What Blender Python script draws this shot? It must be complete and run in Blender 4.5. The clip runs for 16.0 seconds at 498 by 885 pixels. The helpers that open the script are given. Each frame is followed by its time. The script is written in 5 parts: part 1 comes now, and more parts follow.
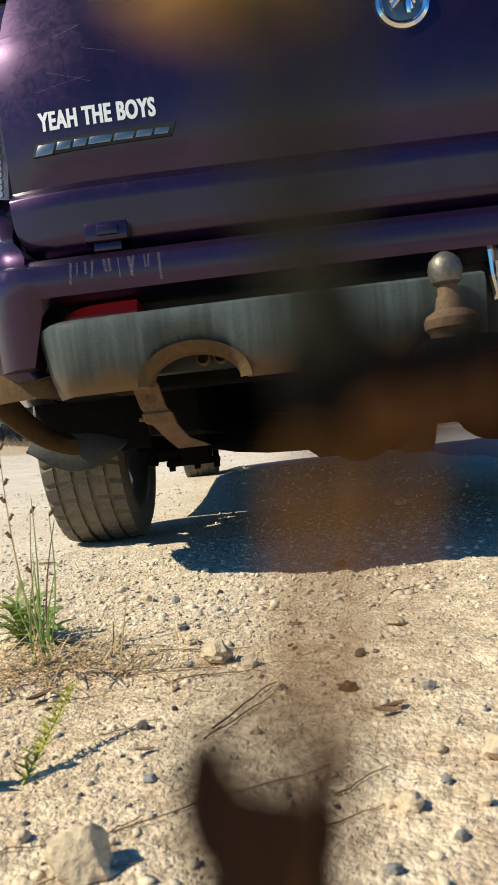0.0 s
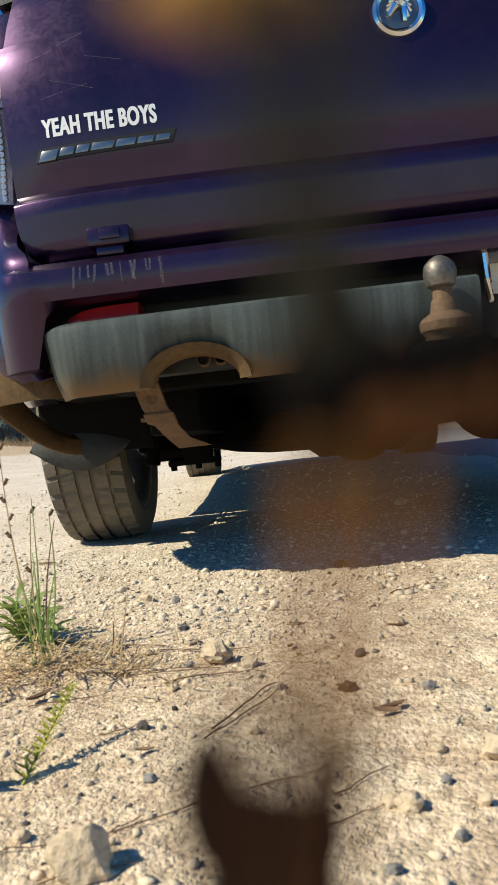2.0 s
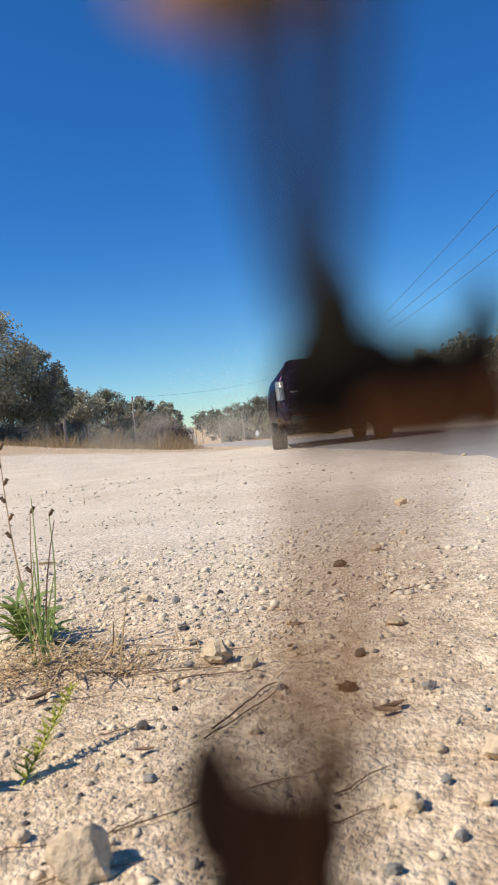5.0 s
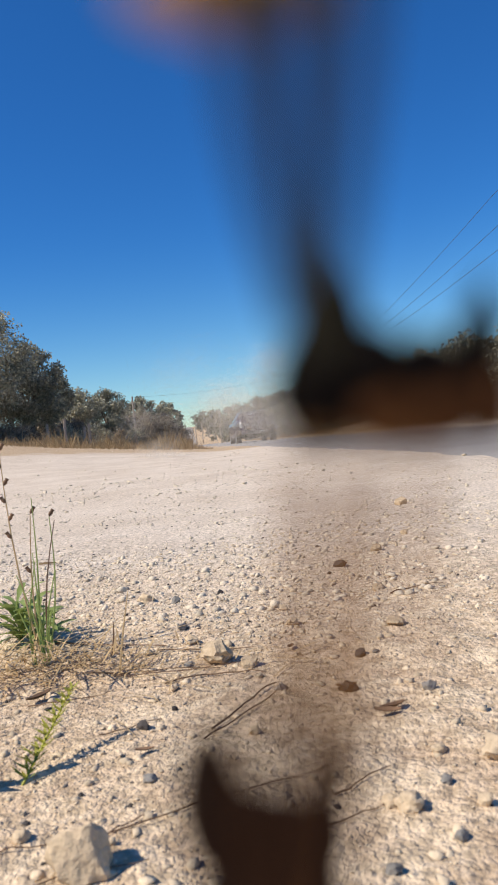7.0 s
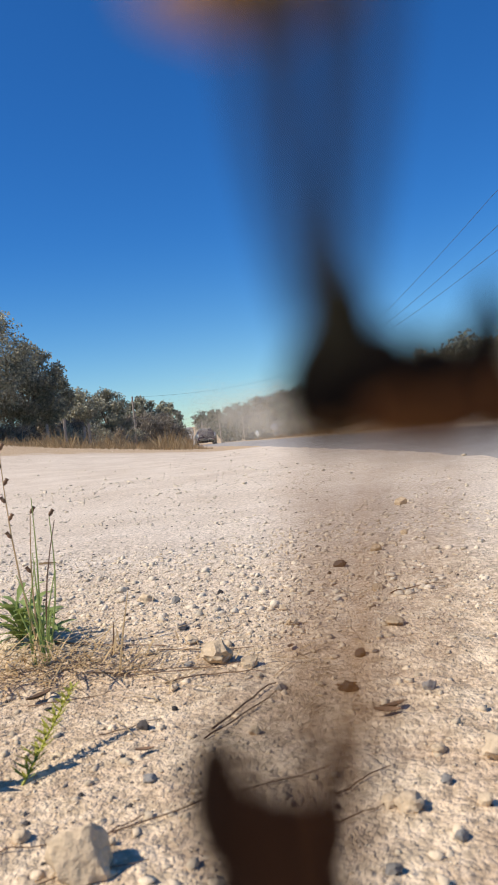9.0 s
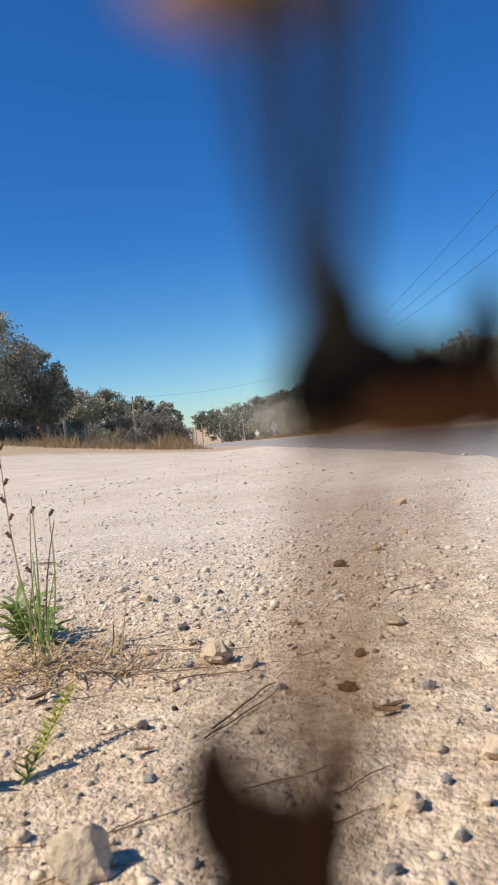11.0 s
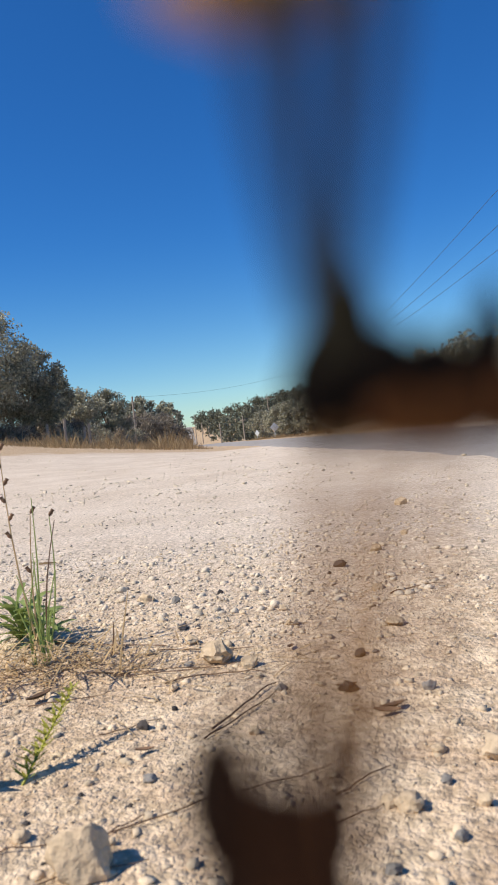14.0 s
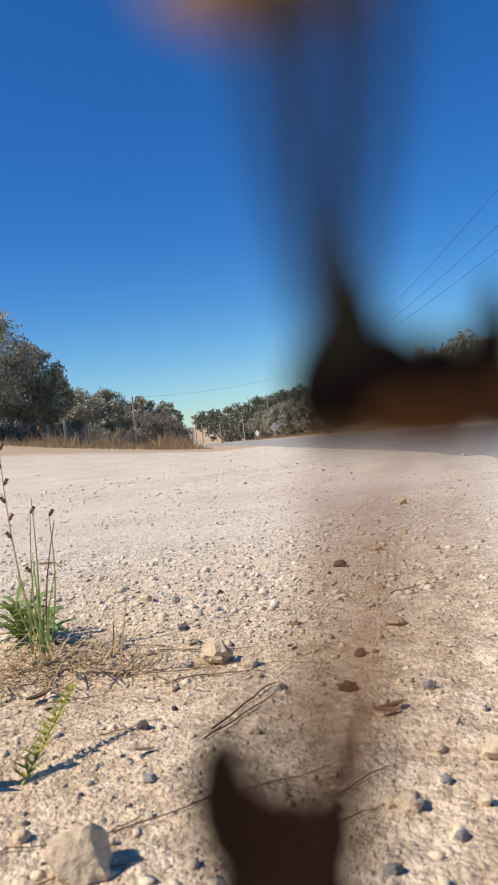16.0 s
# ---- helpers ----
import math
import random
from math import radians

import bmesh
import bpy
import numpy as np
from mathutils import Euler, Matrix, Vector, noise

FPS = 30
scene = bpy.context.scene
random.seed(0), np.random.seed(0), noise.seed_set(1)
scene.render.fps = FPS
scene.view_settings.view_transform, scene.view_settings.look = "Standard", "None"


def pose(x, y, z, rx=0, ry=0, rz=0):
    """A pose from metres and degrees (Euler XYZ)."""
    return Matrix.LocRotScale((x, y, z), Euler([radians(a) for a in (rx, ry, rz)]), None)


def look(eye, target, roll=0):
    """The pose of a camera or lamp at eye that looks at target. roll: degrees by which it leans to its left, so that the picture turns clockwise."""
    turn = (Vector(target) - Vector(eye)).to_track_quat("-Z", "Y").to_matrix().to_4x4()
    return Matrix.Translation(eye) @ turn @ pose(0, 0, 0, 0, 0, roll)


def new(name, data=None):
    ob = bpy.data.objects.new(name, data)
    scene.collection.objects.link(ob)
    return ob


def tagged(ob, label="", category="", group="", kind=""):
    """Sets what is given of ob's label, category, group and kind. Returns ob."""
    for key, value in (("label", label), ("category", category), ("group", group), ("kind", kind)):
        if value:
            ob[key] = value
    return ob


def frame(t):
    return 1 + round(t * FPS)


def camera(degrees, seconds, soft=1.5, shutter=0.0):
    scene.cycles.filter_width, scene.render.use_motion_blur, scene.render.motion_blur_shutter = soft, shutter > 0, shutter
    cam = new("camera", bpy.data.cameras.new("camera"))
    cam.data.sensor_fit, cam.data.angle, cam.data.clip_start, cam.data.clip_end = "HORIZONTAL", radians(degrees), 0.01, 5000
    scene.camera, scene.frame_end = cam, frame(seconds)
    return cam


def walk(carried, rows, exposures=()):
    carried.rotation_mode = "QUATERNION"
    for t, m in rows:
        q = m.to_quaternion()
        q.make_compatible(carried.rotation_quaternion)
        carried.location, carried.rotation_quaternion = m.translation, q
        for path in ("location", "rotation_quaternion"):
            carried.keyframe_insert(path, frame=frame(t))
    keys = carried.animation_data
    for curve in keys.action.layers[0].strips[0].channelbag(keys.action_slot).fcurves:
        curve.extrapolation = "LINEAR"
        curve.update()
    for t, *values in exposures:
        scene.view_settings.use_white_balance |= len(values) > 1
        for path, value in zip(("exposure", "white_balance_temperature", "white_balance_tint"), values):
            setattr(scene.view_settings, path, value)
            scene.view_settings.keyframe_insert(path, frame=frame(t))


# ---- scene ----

from collections import defaultdict

# ---------------------------------------------------------------- camera
cam = camera(36.8, 16.0, soft=0.8)
APERTURE = 1.8                       # a phone's small lens, in millimetres, focused beyond the car
cam.data.dof.use_dof = True
cam.data.dof.focus_distance = 2.4
cam.data.dof.aperture_fstop = (36.0 / 2 / math.tan(radians(36.8 / 2))) / APERTURE
EYE = Vector((0.0, 0.0, 0.268))
CAM_POSE = look(EYE, EYE + Vector((0, math.cos(radians(0.39)), -math.sin(radians(0.39)))), -6.29)
walk(cam, [(0.0, CAM_POSE), (16.0, CAM_POSE)],
     exposures=[(0.0, 0.28, 6850, 0), (3.0, 0.29, 6740, 3), (6.3, 0.10, 6600, 11), (16.0, 0.10, 6600, 11)])

# ---------------------------------------------------------------- light
SUN_ELEV, SUN_FROM = radians(46), Vector((-0.95, -0.32))     # from the side, a little behind the camera
SUN_FROM.normalize()
world = bpy.data.worlds.new("world")
scene.world = world
world.use_nodes = True
wn = world.node_tree.nodes
sky = wn.new("ShaderNodeTexSky")
sky.sky_type = 'NISHITA'
sky.sun_disc = False
sky.sun_elevation = SUN_ELEV
sky.sun_rotation = math.atan2(SUN_FROM.x, SUN_FROM.y)
sky.air_density, sky.dust_density, sky.ozone_density = 1.0, 0.1, 2.5
wn["Background"].inputs[1].default_value = 0.118
deep = wn.new("ShaderNodeHueSaturation")
deep.inputs["Saturation"].default_value = 1.30
world.node_tree.links.new(sky.outputs[0], deep.inputs["Color"])
clear = wn.new("ShaderNodeVectorMath")          # a dry, deep blue winter sky, paler towards the horizon
clear.operation = 'MULTIPLY'
way = wn.new("ShaderNodeTexCoord")
up = wn.new("ShaderNodeSeparateXYZ")
world.node_tree.links.new(way.outputs["Generated"], up.inputs[0])
pale = wn.new("ShaderNodeValToRGB")
pale.color_ramp.interpolation = 'EASE'
pale.color_ramp.elements[0].position, pale.color_ramp.elements[1].position = 0.0, 0.29
pale.color_ramp.elements[0].color = (0.72, 0.90, 1.0, 1)
pale.color_ramp.elements[1].color = (0.34, 0.69, 1.0, 1)
pale.color_ramp.elements.new(1.0).color = (0.55, 0.80, 1.0, 1)
world.node_tree.links.new(up.outputs["Z"], pale.inputs[0])
world.node_tree.links.new(pale.outputs[0], clear.inputs[1])
world.node_tree.links.new(deep.outputs[0], clear.inputs[0])
world.node_tree.links.new(clear.outputs[0], wn["Background"].inputs[0])
sun_data = bpy.data.lights.new("sun", 'SUN')
sun_data.energy, sun_data.angle, sun_data.color = 5.2, radians(0.55), (1.0, 0.915, 0.77)
sun = new("sun", sun_data)
SUN_DIR = Vector((SUN_FROM.x * math.cos(SUN_ELEV), SUN_FROM.y * math.cos(SUN_ELEV), math.sin(SUN_ELEV)))
sun.matrix_world = look(SUN_DIR * 30, (0, 0, 0))


# ---------------------------------------------------------------- materials
def material(name, base, rough=0.6, metal=0.0, vary=0.25, scale=8.0, fine=60.0, bump=0.15, coat=0.0, tint=None, island=0.0, rnd=0.0, alpha=1.0, trans=0.0):
    """Principled surface: colour varied at two scales, with grain in its relief."""
    m = bpy.data.materials.new(name)
    m.use_nodes = True
    nt = m.node_tree
    n, l = nt.nodes, nt.links
    b = n["Principled BSDF"]
    b.inputs["Roughness"].default_value = rough
    b.inputs["Metallic"].default_value = metal
    b.inputs["Specular IOR Level"].default_value = 0.12 if rough >= 0.9 else 0.5
    b.inputs["Coat Weight"].default_value = coat
    b.inputs["Coat Roughness"].default_value = 0.06
    b.inputs["Alpha"].default_value = alpha
    co = n.new("ShaderNodeTexCoord")
    big, small = n.new("ShaderNodeTexNoise"), n.new("ShaderNodeTexNoise")
    big.inputs["Scale"].default_value, small.inputs["Scale"].default_value = scale, fine
    big.inputs["Detail"].default_value, small.inputs["Detail"].default_value = 4, 5
    l.new(co.outputs["Object"], big.inputs["Vector"])
    l.new(co.outputs["Object"], small.inputs["Vector"])
    mixf = n.new("ShaderNodeMath")
    mixf.operation = 'MULTIPLY_ADD'
    mixf.inputs[1].default_value = 0.5
    half = n.new("ShaderNodeMath")
    half.operation = 'MULTIPLY'
    half.inputs[1].default_value = 0.5
    l.new(big.outputs["Fac"], half.inputs[0])
    l.new(small.outputs["Fac"], mixf.inputs[0])
    l.new(half.outputs[0], mixf.inputs[2])
    ramp = n.new("ShaderNodeValToRGB")
    t = tint or base
    ramp.color_ramp.elements[0].position, ramp.color_ramp.elements[1].position = 0.3, 0.7
    ramp.color_ramp.elements[0].color = (*[c * (1 - vary) for c in base], 1)
    ramp.color_ramp.elements[1].color = (*[min(1, c * (1 + vary)) for c in t], 1)
    l.new(mixf.outputs[0], ramp.inputs[0])
    out = ramp.outputs[0]
    for amount, node, socket in ((island, "ShaderNodeNewGeometry", "Random Per Island"), (rnd, "ShaderNodeObjectInfo", "Random")):
        if amount:
            src = n.new(node)
            rng = n.new("ShaderNodeMapRange")
            rng.inputs[3].default_value, rng.inputs[4].default_value = 1 - amount, 1 + amount
            l.new(src.outputs[socket], rng.inputs[0])
            mul = n.new("ShaderNodeVectorMath")
            mul.operation = 'SCALE'
            l.new(out, mul.inputs[0])
            l.new(rng.outputs[0], mul.inputs["Scale"])
            out = mul.outputs[0]
    l.new(out, b.inputs["Base Color"])
    if bump:
        bm_ = n.new("ShaderNodeBump")
        bm_.inputs["Strength"].default_value = bump
        bm_.inputs["Distance"].default_value = 0.5 / fine
        l.new(small.outputs["Fac"], bm_.inputs["Height"])
        l.new(bm_.outputs[0], b.inputs["Normal"])
    if trans:
        add, tr = n.new("ShaderNodeMixShader"), n.new("ShaderNodeBsdfTranslucent")
        add.inputs[0].default_value = trans
        l.new(out, tr.inputs[0])
        l.new(b.outputs[0], add.inputs[1])
        l.new(tr.outputs[0], add.inputs[2])
        l.new(add.outputs[0], n["Material Output"].inputs[0])
    return m


def soil(name):
    """Brown verge soil by the camera, pale trodden gravel on the clearing, orange dry earth beyond; crumbs in the relief."""
    m = bpy.data.materials.new(name)
    m.use_nodes = True
    nt = m.node_tree
    n, l = nt.nodes, nt.links
    b = n["Principled BSDF"]
    b.inputs["Roughness"].default_value, b.inputs["Specular IOR Level"].default_value = 0.95, 0.12
    co, sep = n.new("ShaderNodeTexCoord"), n.new("ShaderNodeSeparateXYZ")
    l.new(co.outputs["Object"], sep.inputs[0])

    def noise_at(scale, detail=5.0, rough=0.6):
        t = n.new("ShaderNodeTexNoise")
        t.inputs["Scale"].default_value, t.inputs["Detail"].default_value, t.inputs["Roughness"].default_value = scale, detail, rough
        l.new(co.outputs["Object"], t.inputs["Vector"])
        return t.outputs["Fac"]

    def math_(op, a, c, d=None):
        t = n.new("ShaderNodeMath")
        t.operation = op
        for k, v in enumerate((a, c, d)):
            if v is None:
                continue
            if isinstance(v, (int, float)):
                t.inputs[k].default_value = v
            else:
                l.new(v, t.inputs[k])
        return t.outputs[0]

    def blend(f, a, c):
        t = n.new("ShaderNodeMix")
        t.data_type = 'RGBA'
        l.new(f, t.inputs[0])
        for k, v in ((6, a), (7, c)):
            if isinstance(v, tuple):
                t.inputs[k].default_value = (*v, 1)
            else:
                l.new(v, t.inputs[k])
        return t.outputs[2]

    def step(v, lo, hi):
        t = n.new("ShaderNodeMapRange")
        t.interpolation_type = 'SMOOTHSTEP'
        t.inputs[1].default_value, t.inputs[2].default_value = lo, hi
        l.new(v, t.inputs[0])
        return t.outputs[0]

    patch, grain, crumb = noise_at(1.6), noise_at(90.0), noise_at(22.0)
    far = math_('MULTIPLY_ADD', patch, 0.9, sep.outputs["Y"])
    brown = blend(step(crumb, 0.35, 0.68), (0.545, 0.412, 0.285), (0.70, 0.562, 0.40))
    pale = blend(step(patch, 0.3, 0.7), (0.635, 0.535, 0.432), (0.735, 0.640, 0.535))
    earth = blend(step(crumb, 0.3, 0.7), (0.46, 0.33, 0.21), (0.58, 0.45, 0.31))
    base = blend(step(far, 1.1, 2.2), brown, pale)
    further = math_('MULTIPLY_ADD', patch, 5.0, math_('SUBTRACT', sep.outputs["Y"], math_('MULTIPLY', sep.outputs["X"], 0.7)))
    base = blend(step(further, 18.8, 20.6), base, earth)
    dots = blend(step(grain, 0.36, 0.62), (0.70, 0.68, 0.65), (1.14, 1.13, 1.12))
    mul = n.new("ShaderNodeVectorMath")
    mul.operation = 'MULTIPLY'
    l.new(base, mul.inputs[0])
    l.new(dots, mul.inputs[1])
    l.new(mul.outputs[0], b.inputs["Base Color"])
    vor, vor2 = n.new("ShaderNodeTexVoronoi"), n.new("ShaderNodeTexVoronoi")
    for v, sc in ((vor, 210.0), (vor2, 520.0)):
        v.inputs["Scale"].default_value = sc
        l.new(co.outputs["Object"], v.inputs["Vector"])
    h = math_('MULTIPLY_ADD', vor.outputs["Distance"], -0.8, math_('MULTIPLY', grain, 1.2))
    h = math_('MULTIPLY_ADD', vor2.outputs["Distance"], -0.35, h)
    bump = n.new("ShaderNodeBump")
    bump.inputs["Strength"].default_value, bump.inputs["Distance"].default_value = 1.0, 0.0026
    l.new(h, bump.inputs["Height"])
    l.new(bump.outputs[0], b.inputs["Normal"])
    return m


def dusty_step(name):
    """Grey-green plastic with drip marks, tan dust caked towards its lower edge."""
    m = material(name, (0.052, 0.065, 0.060), 0.55, vary=0.3, scale=7, fine=260, bump=0.06)
    n, l = m.node_tree.nodes, m.node_tree.links
    b = n["Principled BSDF"]
    base = b.inputs["Base Color"].links[0].from_socket
    co = n.new("ShaderNodeTexCoord")
    sep, drip, grime = n.new("ShaderNodeSeparateXYZ"), n.new("ShaderNodeTexNoise"), n.new("ShaderNodeTexNoise")
    stretch = n.new("ShaderNodeMapping")
    stretch.inputs["Scale"].default_value = (90, 20, 5)
    l.new(co.outputs["Object"], sep.inputs[0])
    l.new(co.outputs["Object"], stretch.inputs[0])
    l.new(stretch.outputs[0], drip.inputs["Vector"])
    drip.inputs["Scale"].default_value = 1.0
    grime.inputs["Scale"].default_value, grime.inputs["Detail"].default_value = 26.0, 6.0
    l.new(co.outputs["Object"], grime.inputs["Vector"])
    rng = n.new("ShaderNodeMapRange")
    rng.interpolation_type = 'SMOOTHSTEP'
    rng.inputs[1].default_value, rng.inputs[2].default_value = 0.402, 0.364
    add = n.new("ShaderNodeMath")
    add.operation = 'MULTIPLY_ADD'
    add.inputs[1].default_value = -0.05
    l.new(grime.outputs["Fac"], add.inputs[0])
    up = n.new("ShaderNodeMath")
    up.inputs[1].default_value = 0.025
    l.new(sep.outputs["Z"], up.inputs[0])
    l.new(up.outputs[0], add.inputs[2])
    l.new(add.outputs[0], rng.inputs[0])
    dripr = n.new("ShaderNodeMapRange")
    dripr.inputs[1].default_value, dripr.inputs[2].default_value, dripr.inputs[3].default_value, dripr.inputs[4].default_value = 0.35, 0.65, 0.72, 1.25
    l.new(drip.outputs["Fac"], dripr.inputs[0])
    mul = n.new("ShaderNodeVectorMath")
    mul.operation = 'SCALE'
    l.new(base, mul.inputs[0])
    l.new(dripr.outputs[0], mul.inputs["Scale"])
    mix = n.new("ShaderNodeMix")
    mix.data_type = 'RGBA'
    l.new(rng.outputs[0], mix.inputs[0])
    l.new(mul.outputs[0], mix.inputs[6])
    mix.inputs[7].default_value = (0.115, 0.062, 0.022, 1)
    l.new(mix.outputs[2], b.inputs["Base Color"])
    return m


def paint(name):
    """Purple metallic lacquer, smeared and swirled by dusty washing."""
    m = material(name, (0.022, 0.009, 0.028), 0.34, metal=0.8, vary=0.22, scale=5, fine=700, bump=0.03, coat=0.6, tint=(0.038, 0.015, 0.048))
    n, l = m.node_tree.nodes, m.node_tree.links
    b = n["Principled BSDF"]
    b.inputs["Specular IOR Level"].default_value = 0.25
    co, smear, swirl = n.new("ShaderNodeTexCoord"), n.new("ShaderNodeTexNoise"), n.new("ShaderNodeTexNoise")
    smear.inputs["Scale"].default_value, smear.inputs["Detail"].default_value = 14.0, 6.0
    swirl.inputs["Scale"].default_value, swirl.inputs["Detail"].default_value, swirl.inputs["Distortion"].default_value = 55.0, 4.0, 1.5
    for t in (smear, swirl):
        l.new(co.outputs["Object"], t.inputs["Vector"])
    both = n.new("ShaderNodeMath")
    both.operation = 'MULTIPLY'
    l.new(smear.outputs["Fac"], both.inputs[0])
    l.new(swirl.outputs["Fac"], both.inputs[1])
    for socket, lo, hi in (("Coat Roughness", 0.02, 0.14), ("Roughness", 0.30, 0.44)):
        rng = n.new("ShaderNodeMapRange")
        rng.inputs[1].default_value, rng.inputs[2].default_value = 0.15, 0.40
        rng.inputs[3].default_value, rng.inputs[4].default_value = lo, hi
        l.new(both.outputs[0], rng.inputs[0])
        l.new(rng.outputs[0], b.inputs[socket])
    return m


M = {
    "dusty_step": dusty_step("dusty_step"),
    "grey_road": material("grey_road", (0.33, 0.31, 0.29), 0.9, vary=0.2, scale=1.1, fine=45, bump=0.6),
    "pebble": material("pebble", (0.58, 0.470, 0.335), 0.9, vary=0.2, scale=20, fine=300, bump=0.7, island=0.22),
    "pale_pebble": material("pale_pebble", (0.59, 0.505, 0.39), 0.9, vary=0.2, scale=20, fine=300, bump=0.7, island=0.2),
    "rock": material("rock", (0.56, 0.435, 0.295), 0.9, vary=0.28, scale=40, fine=160, bump=1.0, rnd=0.15),
    "blue_rock": material("blue_rock", (0.22, 0.205, 0.185), 0.9, vary=0.25, scale=60, fine=200, bump=0.4, rnd=0.25),
    "dark_rock": material("dark_rock", (0.06, 0.05, 0.045), 0.85, vary=0.3, scale=40, fine=200, bump=0.5, rnd=0.3),
    "paint": paint("paint"),
    "dusty": material("dusty", (0.105, 0.066, 0.033), 0.9, vary=0.35, scale=14, fine=90, bump=0.3),
    "black_plastic": material("black_plastic", (0.011, 0.011, 0.012), 0.55, vary=0.3, scale=12, fine=150, bump=0.15),
    # near-black: the shade below the car is put into this colour
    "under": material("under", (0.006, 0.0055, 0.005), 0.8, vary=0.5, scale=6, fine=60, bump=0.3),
    "rubber": material("rubber", (0.125, 0.106, 0.080), 0.85, vary=0.3, scale=14, fine=120, bump=0.25),
    "alloy": material("alloy", (0.35, 0.35, 0.36), 0.4, metal=0.9, vary=0.2, bump=0.05),
    "dark_chrome": material("dark_chrome", (0.20, 0.21, 0.215), 0.28, metal=0.9, vary=0.25, bump=0.03),
    "lens_grid": material("lens_grid", (0.42, 0.43, 0.43), 0.25, metal=0.5, vary=0.2, bump=0.05, coat=0.6),
    "chrome": material("chrome", (0.75, 0.76, 0.78), 0.08, metal=1.0, vary=0.05, bump=0.0),
    "ball_steel": material("ball_steel", (0.15, 0.13, 0.11), 0.5, metal=0.7, vary=0.4, scale=30, fine=160, bump=0.2),
    "rust": material("rust", (0.115, 0.066, 0.034), 0.85, vary=0.4, scale=30, fine=150, bump=0.4),
    "red_lens": material("red_lens", (0.36, 0.010, 0.010), 0.45, vary=0.1, scale=20, fine=300, bump=0.1, coat=0.15),
    "clear_lens": material("clear_lens", (0.55, 0.56, 0.56), 0.15, metal=0.3, vary=0.25, scale=60, fine=220, bump=0.3, coat=1.0),
    "amber_lens": material("amber_lens", (0.55, 0.46, 0.40), 0.2, vary=0.2, scale=60, fine=220, bump=0.3, coat=1.0),
    "white_vinyl": material("white_vinyl", (0.82, 0.82, 0.82), 0.5, vary=0.04, bump=0.0),
    "plate": material("plate", (0.72, 0.72, 0.70), 0.5, vary=0.08, bump=0.0),
    "glass": material("glass", (0.02, 0.022, 0.025), 0.06, vary=0.1, bump=0.0, coat=1.0),
    "dust_streak": material("dust_streak", (0.40, 0.36, 0.31), 0.9, vary=0.2, scale=60, fine=300, bump=0.0, alpha=0.13),
    "bark": material("bark", (0.20, 0.16, 0.13), 0.9, vary=0.4, scale=5, fine=30, bump=0.5),
    "pale_bark": material("pale_bark", (0.42, 0.36, 0.29), 0.9, vary=0.3, scale=5, fine=30, bump=0.3),
    "gum_leaf": material("gum_leaf", (0.34, 0.325, 0.235), 0.55, vary=0.3, scale=2.0, fine=20, bump=0.0, island=0.35, rnd=0.15, trans=0.25),
    "far_leaf": material("far_leaf", (0.12, 0.125, 0.085), 0.7, vary=0.3, scale=0.15, fine=2, bump=0.0, island=0.4, trans=0.15),
    "dry_bush": material("dry_bush", (0.23, 0.195, 0.15), 0.85, vary=0.3, scale=1, fine=20, bump=0.0, island=0.35, trans=0.1),
    "straw": material("straw", (0.44, 0.31, 0.16), 0.8, vary=0.3, scale=3, fine=40, bump=0.0, island=0.35, rnd=0.2, trans=0.2),
    "dry_brown": material("dry_brown", (0.16, 0.095, 0.055), 0.85, vary=0.3, scale=30, fine=150, bump=0.1, island=0.4, rnd=0.3),
    "weed": material("weed", (0.32, 0.40, 0.12), 0.5, vary=0.3, scale=25, fine=150, bump=0.1, island=0.3, trans=0.3),
    "sprig": material("sprig", (0.42, 0.42, 0.07), 0.6, vary=0.3, scale=60, fine=300, bump=0.0, island=0.25, trans=0.3),
    "dirt": soil("dirt"),
    # Stalk colours hold its light: near-black for shaded husks, brown and tan for sunlit.
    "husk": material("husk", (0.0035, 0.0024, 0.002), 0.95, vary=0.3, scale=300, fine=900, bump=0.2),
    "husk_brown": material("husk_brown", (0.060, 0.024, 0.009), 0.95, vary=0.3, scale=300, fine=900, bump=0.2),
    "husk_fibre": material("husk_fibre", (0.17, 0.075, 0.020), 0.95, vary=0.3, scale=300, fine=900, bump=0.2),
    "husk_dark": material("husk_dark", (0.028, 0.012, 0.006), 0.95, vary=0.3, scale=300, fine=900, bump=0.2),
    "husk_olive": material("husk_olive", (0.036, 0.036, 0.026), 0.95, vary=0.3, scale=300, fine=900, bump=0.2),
    "flap": material("flap", (0.034, 0.034, 0.031), 0.8, vary=0.4, scale=14, fine=90, bump=0.2),
    "husk_sunlit_tan": material("husk_sunlit_tan", (0.38, 0.20, 0.055), 0.95, vary=0.2, scale=300, fine=900, bump=0.2),
    "pole_wood": material("pole_wood", (0.34, 0.29, 0.24), 0.9, vary=0.25, scale=2, fine=30, bump=0.3),
    "sign_back": material("sign_back", (0.55, 0.56, 0.56), 0.45, metal=0.4, vary=0.12, scale=3, fine=30, bump=0.0),
    "wire": material("wire", (0.05, 0.05, 0.05), 0.6, vary=0.1, bump=0.0),
    "dust": material("dust", (0.80, 0.73, 0.63), 1.0, vary=0.1, bump=0.0, alpha=0.33),
}
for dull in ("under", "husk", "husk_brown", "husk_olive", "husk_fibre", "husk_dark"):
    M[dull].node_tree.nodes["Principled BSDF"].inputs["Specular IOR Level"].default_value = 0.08


